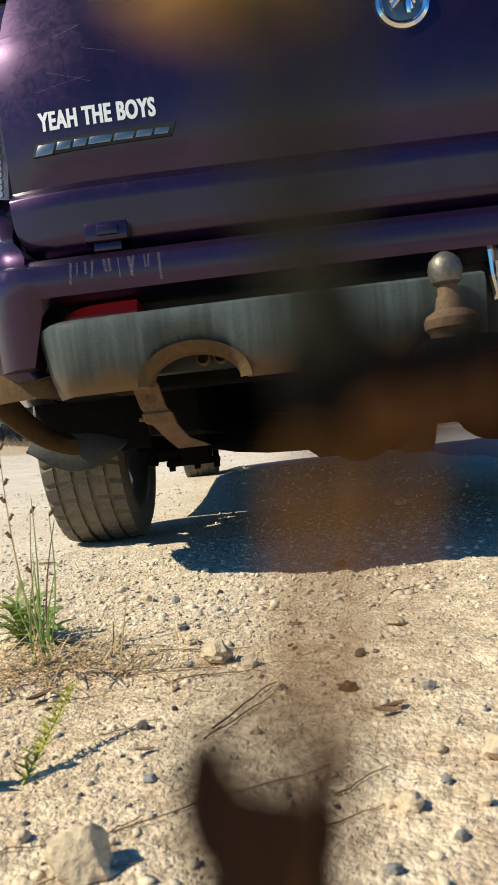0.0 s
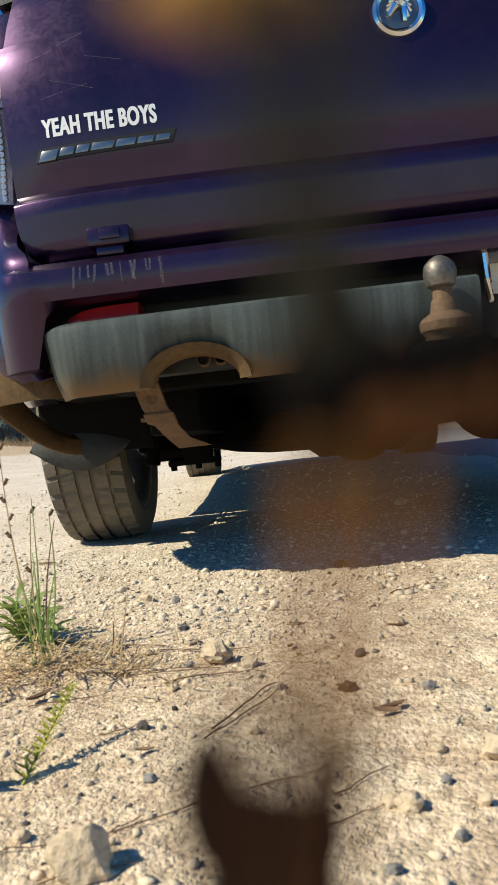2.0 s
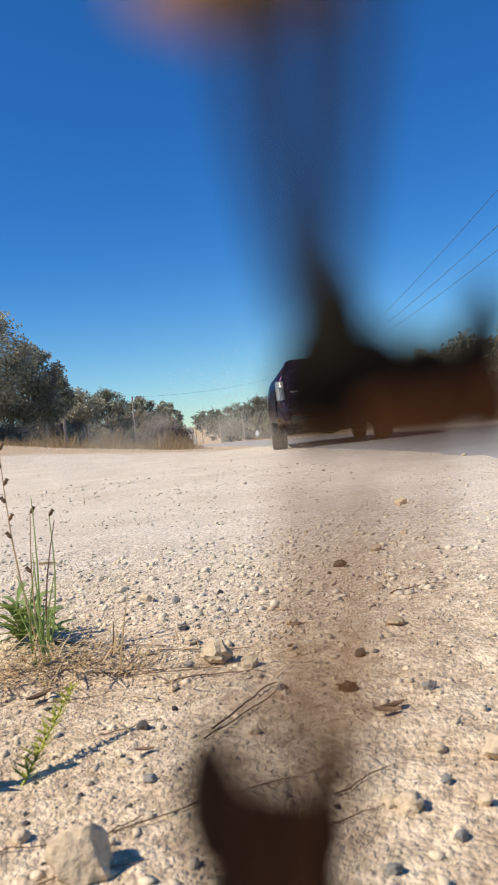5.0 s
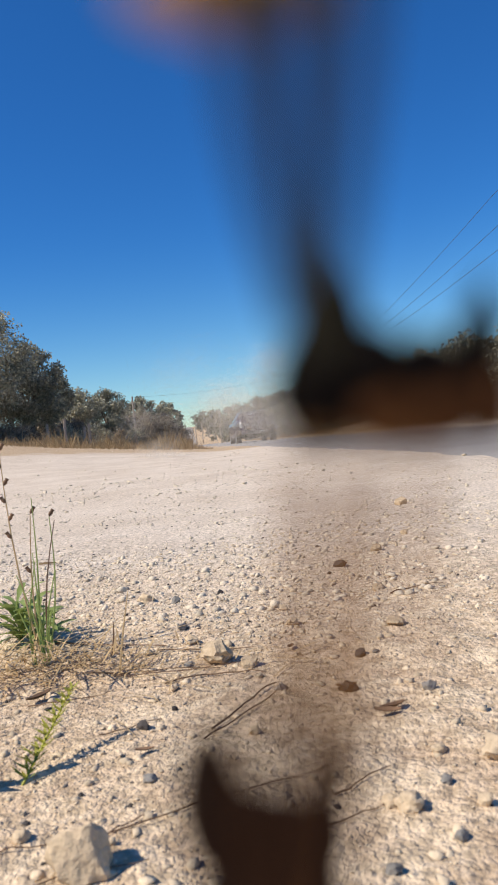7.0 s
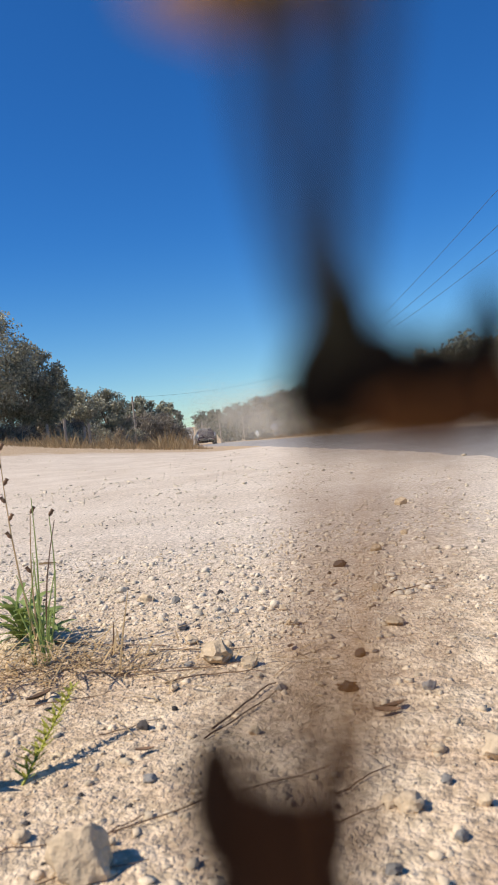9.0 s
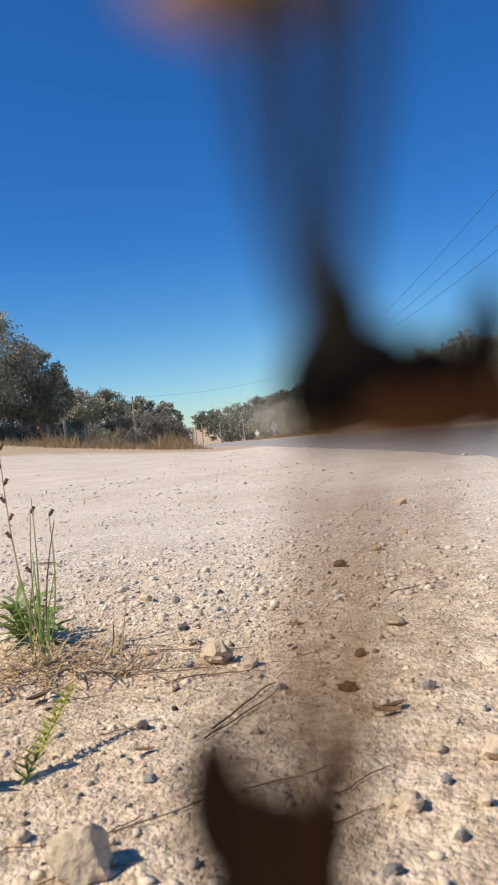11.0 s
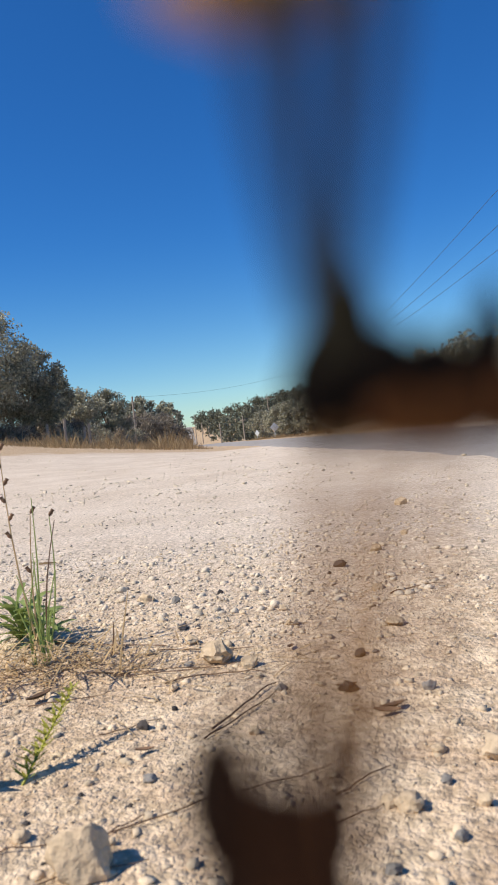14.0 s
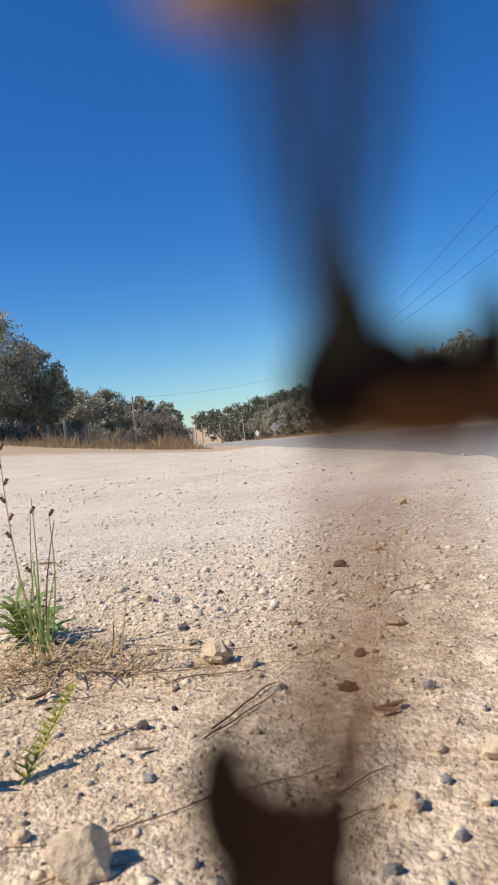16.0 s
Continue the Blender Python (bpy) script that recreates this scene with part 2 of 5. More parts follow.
# ---------------------------------------------------------------- mesh helpers
def finish(name, bm, mat, parent=None, label="", smooth=True):
    me = bpy.data.meshes.new(name)
    bmesh.ops.recalc_face_normals(bm, faces=bm.faces)
    bm.to_mesh(me)
    bm.free()
    for p in me.polygons:
        p.use_smooth = smooth
    me.materials.append(M[mat])
    if smooth:
        me.set_sharp_from_angle(angle=radians(38))
    ob = new(name, me)
    if parent is not None:
        ob.parent = parent
    if label:
        ob["label"] = label
    return ob


def part(name, bm, mat, parent, label="", smooth=True):
    return finish(name, bm, mat, parent, label, smooth)


def soup(name, verts, faces, mat, smooth=False):
    me = bpy.data.meshes.new(name)
    me.from_pydata([tuple(v) for v in verts], [], faces)
    me.materials.append(M[mat])
    if smooth:
        for p in me.polygons:
            p.use_smooth = True
    return new(name, me)


def soup_np(name, V, F, mat):
    """The same from arrays: V (n, 3), F (m, k)."""
    V, F = np.ascontiguousarray(V, dtype=np.float32), np.ascontiguousarray(F, dtype=np.int32)
    me = bpy.data.meshes.new(name)
    k = F.shape[1]
    me.vertices.add(len(V))
    me.vertices.foreach_set("co", V.ravel())
    me.loops.add(F.size)
    me.loops.foreach_set("vertex_index", F.ravel())
    me.polygons.add(len(F))
    me.polygons.foreach_set("loop_start", np.arange(0, F.size, k, dtype=np.int32))
    me.update(calc_edges=True)
    me.materials.append(M[mat])
    return new(name, me)


def spline(rows, n):
    """Rows of numbers made n times finer by a smooth curve through them."""
    out = []
    for i in range(len(rows) - 1):
        p = [rows[max(0, i - 1)], rows[i], rows[i + 1], rows[min(len(rows) - 1, i + 2)]]
        for k in range(n):
            t = k / n
            out.append(tuple(0.5 * (2 * b + (c - a) * t + (2 * a - 5 * b + 4 * c - d) * t * t + (3 * b - a - 3 * c + d) * t ** 3) for a, b, c, d in zip(*p)))
    out.append(tuple(rows[-1]))
    return out


def thing(name, m=None):
    e = new(name)
    e.empty_display_size = 0.1
    if m is not None:
        e.matrix_world = m
    return e


def box(bm, x0, x1, y0, y1, z0, z1, bevel=0.0, m=None):
    g = bmesh.ops.create_cube(bm, size=1.0)
    vs = g["verts"]
    for v in vs:
        v.co = Vector(((x0 + x1) / 2 + v.co.x * (x1 - x0), (y0 + y1) / 2 + v.co.y * (y1 - y0), (z0 + z1) / 2 + v.co.z * (z1 - z0)))
        if m is not None:
            v.co = m @ v.co
    if bevel:
        es = list({e for v in vs for e in v.link_edges})
        bmesh.ops.bevel(bm, geom=es, offset=bevel, segments=2, affect='EDGES', profile=0.6)
    return bm


def loft(bm, rings, close=False, caps=True):
    """Rings of equal count joined into a skin; close: each ring is a loop."""
    vv = [[bm.verts.new(p) for p in r] for r in rings]
    n = len(vv[0])
    for a, b in zip(vv, vv[1:]):
        for i in range(n if close else n - 1):
            j = (i + 1) % n
            try:
                bm.faces.new((a[i], a[j], b[j], b[i]))
            except ValueError:
                pass
    if close and caps:
        for r in (vv[0], vv[-1]):
            try:
                bm.faces.new(r)
            except ValueError:
                pass
    return vv


def tube(bm, pts, radii, seg=8):
    rings = []
    pts = [Vector(p) for p in pts]
    if not isinstance(radii, (list, tuple)):
        radii = [radii] * len(pts)
    for i, p in enumerate(pts):
        d = (pts[min(i + 1, len(pts) - 1)] - pts[max(i - 1, 0)]).normalized()
        u = d.cross(Vector((0.31, 0.2, 0.93)) if abs(d.z) < 0.9 else Vector((1, 0.1, 0))).normalized()
        w = d.cross(u)
        rings.append([p + (u * math.cos(2 * math.pi * k / seg) + w * math.sin(2 * math.pi * k / seg)) * radii[i] for k in range(seg)])
    loft(bm, rings, close=True)
    return bm


def lathe(bm, profile, seg=48, axis='x', centre=(0, 0, 0), ring=True):
    """Profile of (along, radius) turned round an axis through centre."""
    c = Vector(centre)
    rings = []
    for k in range(seg):
        a = 2 * math.pi * k / seg
        if axis == 'x':
            rings.append([c + Vector((h, r * math.cos(a), r * math.sin(a))) for h, r in profile])
        elif axis == 'y':
            rings.append([c + Vector((r * math.cos(a), h, r * math.sin(a))) for h, r in profile])
        else:
            rings.append([c + Vector((r * math.cos(a), r * math.sin(a), h)) for h, r in profile])
    loft(bm, rings + [rings[0]])
    bmesh.ops.remove_doubles(bm, verts=bm.verts, dist=1e-6)
    return bm


def smooth01(a, b, v):
    t = min(1.0, max(0.0, (v - a) / (b - a)))
    return t * t * (3 - 2 * t)


# ---------------------------------------------------------------- ground
ROAD = [(-40, 3.6), (0, 3.1), (4, 2.95), (12.5, 2.35), (20, 1.7), (40, -0.6), (65, -3.2), (105, -7.4), (200, -15.5), (320, -25.5), (420, -34)]


def road_x(y):
    for (a, xa), (b, xb) in zip(ROAD, ROAD[1:]):
        if y <= b:
            return xa + (xb - xa) * max(0.0, (y - a) / (b - a))
    return ROAD[-1][1]


def height(x, y, fine=True):
    off = x - road_x(y)
    z = 0.035 * smooth01(2.3, 1.3, y) * smooth01(-14, -2, y)
    left = max(0.0, -off - 2.2 - 0.10 * max(0, 20 - y))
    z += min(3.5, 0.085 * left ** 1.2) * smooth01(6, 16, y) * smooth01(90, 60, y)
    right = max(0.0, off - 1.9)
    z += min(1.0, 0.10 * right ** 1.1) * smooth01(3, 14, y) * smooth01(55, 30, y)
    z -= 1.6 * smooth01(72, 125, y)
    z += 0.03 * smooth01(3.3, 5.0, y)
    z += 9.0 * smooth01(140, 330, y)
    z += 7.0 * smooth01(60, 250, y) * smooth01(5, 60, off)
    if fine:
        z += 0.007 * noise.noise((x * 1.1, y * 1.1, 3.1)) + 0.004 * noise.noise((x * 5, y * 5, 7.7))
        if y < 2.6 and abs(x) < 2:
            z += 0.004 * noise.noise((x * 20, y * 20, 1.2)) + 0.0028 * abs(noise.noise((x * 48, y * 48, 4.2))) + 0.0022 * noise.noise((x * 110, y * 110, 2.2))
    return z


def axis_steps(dense_to, dense, grow, far):
    out, v, s = [0.0], 0.0, dense
    while v < far:
        if v > dense_to:
            s *= grow
        v += s
        out.append(v)
    return out


def build_ground():
    ys = [-v for v in reversed(axis_steps(0.2, 0.15, 1.5, 2500))][:-1]
    v, s = 0.0, 0.008
    while v < 2600:
        ys.append(v)
        if v > 1.6:
            s = max(0.008, (v - 1.35) * 0.03)
        if v > 60:
            s = v * 0.06
        v += s
    half = axis_steps(0.6, 0.008, 1.06, 2600)
    xs = [-v for v in reversed(half[1:])] + half
    verts = [(x, y, height(x, y)) for y in ys for x in xs]
    w = len(xs)
    faces = [(j * w + i, j * w + i + 1, (j + 1) * w + i + 1, (j + 1) * w + i) for j in range(len(ys) - 1) for i in range(w - 1)]
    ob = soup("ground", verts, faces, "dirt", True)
    tagged(ob, "pale tan dirt clearing with gravel and sand", "ground", kind="structure")


def build_road():
    verts, faces, rows = [], [], 0
    y, cols = -38.0, 17
    while y < 400:
        c = road_x(y)
        for k in range(cols):
            u = -1 + 2 * k / (cols - 1)
            x = c + u * (1.75 + 0.12 * noise.noise((y * 0.4, u * 2, 5)))
            sink = -0.03 if abs(u) > 0.99 else 0.0
            verts.append((x, y, height(x, y, False) + 0.014 + sink + 0.008 * noise.noise((x * 2, y * 2, 9))))
        rows += 1
        y += 0.25 if -1 < y < 30 else (1.0 if y < 80 else 6.0)
    for j in range(rows - 1):
        for i in range(cols - 1):
            a = j * cols + i
            faces.append((a, a + 1, a + cols + 1, a + cols))
    ob = soup("road", verts, faces, "grey_road", True)
    tagged(ob, "worn grey gravel road leading away over a crest", "road", kind="structure")


build_ground()
build_road()


# ---------------------------------------------------------------- the utility vehicle
def gate_y(x, z):
    """Depth of the tailgate's outer face."""
    prof = [(0.585, 0.030), (0.60, 0.012), (0.680, 0.001), (0.684, 0.003), (0.696, 0.020), (0.70, 0.022), (0.78, 0.006), (0.86, 0.0),
            (0.92, 0.008), (0.945, 0.016), (0.951, 0.036), (1.05, 0.072), (1.075, 0.088), (1.085, 0.11)]
    y = prof[-1][1]
    for (a, ya), (b, yb) in zip(prof, prof[1:]):
        if z <= b:
            y = ya + (yb - ya) * max(0, (z - a) / (b - a))
            break
    return y + 0.042 * (abs(x) / 0.68) ** 9


def gate_half(z):
    """Half width of the tailgate, with its rounded lower corners."""
    t = min(1.0, max(0.0, (0.660 - z) / 0.078))
    return 0.645 - 0.054 * (1 - math.sqrt(1 - t * t))


def font_mesh(text, size, mat, name, parent, m, label=""):
    cu = bpy.data.curves.new(name, 'FONT')
    cu.body, cu.size, cu.extrude, cu.offset = text, size, 0.0, size * 0.028
    cu.space_character = 1.10
    tmp = bpy.data.objects.new(name, cu)
    scene.collection.objects.link(tmp)
    me = bpy.data.meshes.new_from_object(tmp.evaluated_get(bpy.context.evaluated_depsgraph_get()))
    bpy.data.objects.remove(tmp)
    me.transform(m)
    flat = bmesh.new()
    flat.from_mesh(me)
    bpy.data.meshes.remove(me)
    left = set(flat.verts)
    while left:                                 # one part for each letter
        stack, letter = [left.pop()], set()
        while stack:
            v = stack.pop()
            letter.add(v)
            for ed in v.link_edges:
                w = ed.other_vert(v)
                if w in left:
                    left.discard(w)
                    stack.append(w)
        bold = bmesh.new()
        for k, dx in enumerate((-0.0007, 0.0007)):
            twin = {v: bold.verts.new((v.co.x + dx, gate_y(v.co.x + dx, v.co.z) - 0.0008 - 0.0001 * k, v.co.z)) for v in sorted(letter, key=lambda v: v.index)}
            for f in flat.faces:
                if f.verts[0] in letter:
                    bold.faces.new([twin[v] for v in f.verts])
        part(name, bold, mat, parent, label)
    flat.free()


def wheel(car, name, x, y, r=0.325, w=0.235):
    side = 1 if x > 0 else -1
    hub = thing(name, pose(x, y, r))
    hub.parent = car
    bm = bmesh.new()
    h = w / 2
    prof = [(-h * 0.86, 0.232), (-h, 0.262), (-h * 0.99, 0.292), (-h * 0.90, r - 0.008)]
    groove = 0.009
    for g0, g1 in ((-0.62, -0.54), (-0.23, -0.13), (0.13, 0.23), (0.54, 0.62)):
        prof += [(h * g0, r - 0.002 + 0.002 * (1 - abs(g0))), (h * g0, r - groove), (h * g1, r - groove), (h * g1, r - 0.002 + 0.002 * (1 - abs(g1)))]
    prof += [(h * 0.90, r - 0.008), (h * 0.99, 0.292), (h, 0.262), (h * 0.86, 0.232)]
    seg = 216
    rings = []
    for k in range(seg):
        a = 2 * math.pi * k / seg
        ring = []
        for i, (u, rr) in enumerate(prof):
            notch = 0.0
            if rr > r - 0.009 and k % 6 == 0 and (abs(u) > h * 0.5):
                notch = 0.009
            if rr > r - 0.009 and (k + i // 2) % 9 == 0 and abs(u) <= h * 0.5:
                notch = 0.007
            aa = a + (abs(u) / h) * 0.10
            ring.append(Vector((u, (rr - notch) * math.cos(aa), (rr - notch) * math.sin(aa))))
        rings.append(ring)
    loft(bm, rings + [rings[0]])
    bmesh.ops.remove_doubles(bm, verts=bm.verts, dist=1e-6)
    part("tyre", bm, "rubber", hub, "dusty black road tyre with worn tread")
    bm = bmesh.new()
    lathe(bm, [(-h * 0.9, 0.236), (-h * 0.85, 0.222), (-h * 0.3, 0.205), (h * 0.6, 0.205), (h * 0.85, 0.222), (h * 0.9, 0.236)], 48)
    for k in range(5):
        m = Matrix.Rotation(2 * math.pi * k / 5, 4, 'X')
        box(bm, side * h * 0.55 - 0.015, side * h * 0.55 + 0.015, -0.03, 0.03, 0.03, 0.215, 0.006, m)
    lathe(bm, [(side * h * 0.4, 0.0), (side * h * 0.4, 0.07), (side * h * 0.7, 0.06), (side * h * 0.72, 0.0)], 24)
    part("rim", bm, "alloy", hub, "dull silver alloy rim")
    bm = bmesh.new()
    lathe(bm, [(-side * 0.03, 0.05), (-side * 0.03, 0.15), (-side * 0.005, 0.15), (-side * 0.005, 0.05)], 32)
    part("brake_disc", bm, "rust", hub)
    return hub


def side_section(y):
    """Half outline of the body's flank at y: (x, z) from sill to top rail."""
    w = 0.782 + 0.133 * smooth01(0.15, 0.80, y) - 0.06 * smooth01(4.6, 5.2, y)
    top = 1.02 if y < 1.9 else 0.98
    return [(w - 0.06, 0.27), (w - 0.015, 0.36), (w, 0.55), (w, 0.70), (w - 0.012, 0.80), (w - 0.05, 0.94), (w - 0.10, top), (w - 0.16, top + 0.015)]


def build_car():
    car = thing("utility_vehicle")
    tagged(car, "dark purple crew cab utility with grey bumper step, dusty underneath", "car")
    # tailgate
    bm = bmesh.new()
    zs = [0.585, 0.588, 0.592, 0.598, 0.606, 0.617, 0.630, 0.645, 0.66, 0.680, 0.684, 0.688, 0.694, 0.70, 0.74, 0.78, 0.82, 0.86, 0.90, 0.92, 0.935, 0.945, 0.948, 0.951, 0.955, 1.0, 1.03, 1.05, 1.065, 1.075, 1.085]
    rings = []
    for z in zs:
        e = gate_half(z) - 0.02 * smooth01(0.95, 1.085, z)
        row = [Vector((e * u, gate_y(e * u, z), z)) for u in [k / 36 - 1 for k in range(73)]]
        row = [Vector((-e, row[0].y + 0.05, z))] + row + [Vector((e, row[-1].y + 0.05, z))]
        rings.append(row)
    rings.insert(0, [p + Vector((0, 0.06, 0.004)) for p in rings[0]])
    rings.append([p + Vector((0, 0.05, -0.002)) for p in rings[-1]])
    loft(bm, rings)
    gate = part("tailgate", bm, "paint", car, "dark purple metallic tailgate with swirl marks")
    # sticker, badges
    slant = Matrix(((1, 0.0, 0, 0), (0, 0, -1, 0), (0, 1, 0, 0), (0, 0, 0, 1)))
    m = Matrix.Translation((-0.580, 0.012, 0.7815)) @ Matrix.Rotation(radians(-5), 4, 'Z') @ slant @ Matrix.Diagonal((0.606, 1.0, 1, 1))
    font_mesh("YEAH THE BOYS", 0.0385, "white_vinyl", "sticker_letter", gate, m, "white vinyl letter of YEAH THE BOYS")
    badge = thing("model_badge")
    badge.parent = gate
    bm = bmesh.new()
    loft(bm, [[Vector((x + (z - 0.755) * 0.45, gate_y(x, z) - d, z)) for z, d in ((0.7445 + rise, 0.0), (0.7445 + rise, 0.003), (0.764 + rise, 0.003), (0.764 + rise, 0.0))] for x, rise in [(-0.595 + 0.0223 * k, 0.00045 * k) for k in range(11)]])
    part("badge_base", bm, "black_plastic", badge, "black backing of the badge")
    for k, (a, b) in enumerate(((-0.590, -0.560), (-0.557, -0.533), (-0.530, -0.508), (-0.505, -0.468), (-0.465, -0.433), (-0.430, -0.404), (-0.401, -0.378))):
        z0, z1 = 0.7485 + 0.0006 * k - (0.004 if k == 0 else 0), 0.7615 + 0.0006 * k
        bm = bmesh.new()
        box(bm, a, b - 0.0005, -0.004, 0.004, z0, z1, 0.0015)
        bm.verts.ensure_lookup_table()
        for v in bm.verts:
            v.co.x += (v.co.z - 0.755) * 0.45
            v.co.y += gate_y(v.co.x, 0.757)
        part("badge_bar", bm, "dark_chrome", badge, "grey chrome slanted badge bar")
    bm = bmesh.new()
    lathe(bm, [(0.006, 0.030), (-0.006, 0.031), (-0.009, 0.036), (-0.006, 0.041), (0.006, 0.042)], 48, 'y', (0, 0.004, 0.905))
    emblem = part("round_emblem", bm, "chrome", gate, "round chrome emblem ring")
    bm = bmesh.new()
    lathe(bm, [(0.006, 0.0315), (-0.001, 0.0315), (-0.003, 0.018), (-0.0035, 0.0)], 32, 'y', (0, 0.004, 0.905))
    part("emblem_face", bm, "dark_chrome", emblem)
    for k in range(7):
        bm = bmesh.new()
        a = -1.1 + k * 0.42
        tube(bm, [(0.022 * math.cos(a) - 0.003, -0.003, 0.905 + 0.022 * math.sin(a)), (0.008 * math.cos(a + 0.9), -0.006, 0.905 + 0.008 * math.sin(a + 0.9)), (0.02 * math.cos(a + 2.2), -0.003, 0.905 + 0.018 * math.sin(a + 2.2))], [0.003, 0.006, 0.003], 6)
        part("emblem_rib", bm, "chrome", emblem)
    bm = bmesh.new()
    for x0 in (0.50, 0.535, 0.57):
        n0 = len(bm.verts)
        box(bm, x0, x0 + 0.026, 0.0, 0.007, 0.758, 0.786, 0.002)
        bm.verts.ensure_lookup_table()
        for v in bm.verts[n0:]:
            v.co.x += (v.co.z - 0.772) * 1.4
            v.co.y += gate_y(v.co.x, 0.77) - 0.006
    n0 = len(bm.verts)
    box(bm, 0.45, 0.60, -0.001, 0.006, 0.753, 0.758, 0.001)
    bm.verts.ensure_lookup_table()
    for v in bm.verts[n0:]:
        v.co.z += (v.co.x - 0.45) * 0.15
        v.co.y += gate_y(v.co.x, 0.76) - 0.004
    part("sport_badge", bm, "chrome", gate, "slanted chrome badge of bars")
    for x0, z0, x1, z1, w in ((-0.545, 0.925, -0.46, 0.958, 0.0012), (-0.60, 0.905, -0.55, 0.918, 0.001), (-0.56, 0.868, -0.49, 0.845, 0.0009), (-0.50, 0.90, -0.44, 0.885, 0.0008), (-0.58, 0.84, -0.50, 0.853, 0.0008), (0.18, 0.665, 0.26, 0.668, 0.0008)):
        bm = bmesh.new()
        loft(bm, [[Vector((x0 + (x1 - x0) * t, gate_y(x0 + (x1 - x0) * t, z0 + (z1 - z0) * t + d) - 0.0008, z0 + (z1 - z0) * t + d)) for d in (-w / 2, w / 2)] for t in (0, 0.25, 0.5, 0.75, 1)])
        part("scratch", bm, "dust_streak", gate)
    for x in (-0.49, 0.49):
        bm = bmesh.new()
        box(bm, x - 0.034, x + 0.034, -0.014, 0.03, 0.592, 0.622, 0.005)
        box(bm, x - 0.014, x + 0.020, -0.018, 0.0, 0.600, 0.616, 0.003)
        box(bm, x - 0.022, x + 0.022, -0.008, 0.02, 0.578, 0.592, 0.003)
        part("hinge", bm, "paint", gate, "dark painted tailgate hinge")
    # added dark backing, keeps daylight out of the gap at the gate's edges
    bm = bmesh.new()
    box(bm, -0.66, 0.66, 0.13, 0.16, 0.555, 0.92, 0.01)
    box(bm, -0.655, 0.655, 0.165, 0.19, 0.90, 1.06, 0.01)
    part("gate_backing", bm, "under", car, "dark added backing panel behind the tailgate")
    # top trim and tonneau
    bm = bmesh.new()
    rings = []
    for u in [k / 20 - 1 for k in range(41)]:
        x = 0.665 * u
        y = 0.112 + 0.034 * (abs(x) / 0.68) ** 4
        rings.append([Vector((x, y + a, 1.088 + b - 0.014 * abs(u) ** 6)) for a, b in ((-0.012, -0.004), (-0.012, 0.008), (0.0, 0.014), (0.05, 0.014), (0.05, -0.004))])
    loft(bm, rings, close=True)
    part("top_rail", bm, "black_plastic", car, "black plastic capping rail")
    bm = bmesh.new()
    loft(bm, [[Vector((x, y, 1.080 + 0.02 * (1 - (x / 0.64) ** 2))) for x in [-0.64 + 0.128 * k for k in range(11)]] for y in (0.17, 0.5, 1.0, 1.5, 1.85)])
    loft(bm, [[Vector((x, y, 1.05)) for x in (-0.64, 0.64)] for y in (0.17, 1.85)])
    part("tonneau_cover", bm, "black_plastic", car, "black soft tonneau cover")
    # flanks with wheel openings
    for s, nm in ((-1, "flank"), (1, "flank")):
        bm = bmesh.new()
        rings = []
        ys = [0.30, 0.36, 0.45, 0.6, 0.72] + [0.78 + 0.037 * k for k in range(21)] + [1.65, 1.9, 2.2, 2.6, 3.0, 3.4, 3.8, 3.95] + [4.0 + 0.037 * k for k in range(21)] + [4.85, 5.0, 5.12]
        for y in ys:
            arch = 0.0
            for c in (1.15, 4.37):
                d = 0.37 ** 2 - (y - c) ** 2
                if d > 0:
                    arch = max(arch, 0.325 + math.sqrt(d))
            if y < 0.80:
                arch = max(arch, 0.41)
            pts = side_section(y)
            lo = [(x, max(z, arch)) for x, z in pts]
            ins = [(lo[0][0] - 0.05, lo[0][1])]
            rings.append([Vector((s * x, y, z)) for x, z in ins + lo])
        loft(bm, rings)
        part(nm, bm, "paint", car, "dark purple painted body side")
    # rear corner pillars beside the lamps
    for s in (-1, 1):
        bm = bmesh.new()
        lamp_line = spline(((0.600, 0.10), (0.656, 0.085), (0.685, 0.073), (0.710, 0.080), (0.735, 0.10), (0.758, 0.135), (0.773, 0.19), (0.781, 0.26), (0.79, 0.36)), 3)
        rings = []
        for k in range(11):
            z = 0.545 + 0.155 * k / 10
            edge = gate_half(z) + 0.006
            f = smooth01(0.565, 0.70, z)
            row = []
            for x, y in lamp_line:
                x = max(x, edge)
                a = min(1.0, x / 0.775)
                beam = 0.20 * smooth01(0.80, 1.0, a) ** 1.6 + 0.02 * a ** 2 - 0.042 + max(0.0, y - 0.22)
                row.append(Vector((s * x, beam + (y - beam) * f, z)))
            row[0].y += 0.04
            rings.append(row)
        loft(bm, rings)
        bmesh.ops.remove_doubles(bm, verts=bm.verts, dist=1e-5)
        part("corner_panel", bm, "paint", car)
        bm = bmesh.new()
        rings = []
        for z, dx in ((0.97, 0.0), (1.0, 0.012), (1.05, 0.04), (1.08, 0.085)):
            rings.append([Vector((s * (x - dx * k), y + dx * 0.6, z)) for x, y, k in ((0.648, 0.10, 0.2), (0.682, 0.10, 0.5), (0.715, 0.115, 0.8), (0.745, 0.145, 1), (0.768, 0.20, 1), (0.78, 0.28, 1))])
        loft(bm, rings)
        part("corner_cap", bm, "paint", car)
        lamp = thing("tail_lamp")
        lamp.parent = car
        bm = bmesh.new()
        rings = []
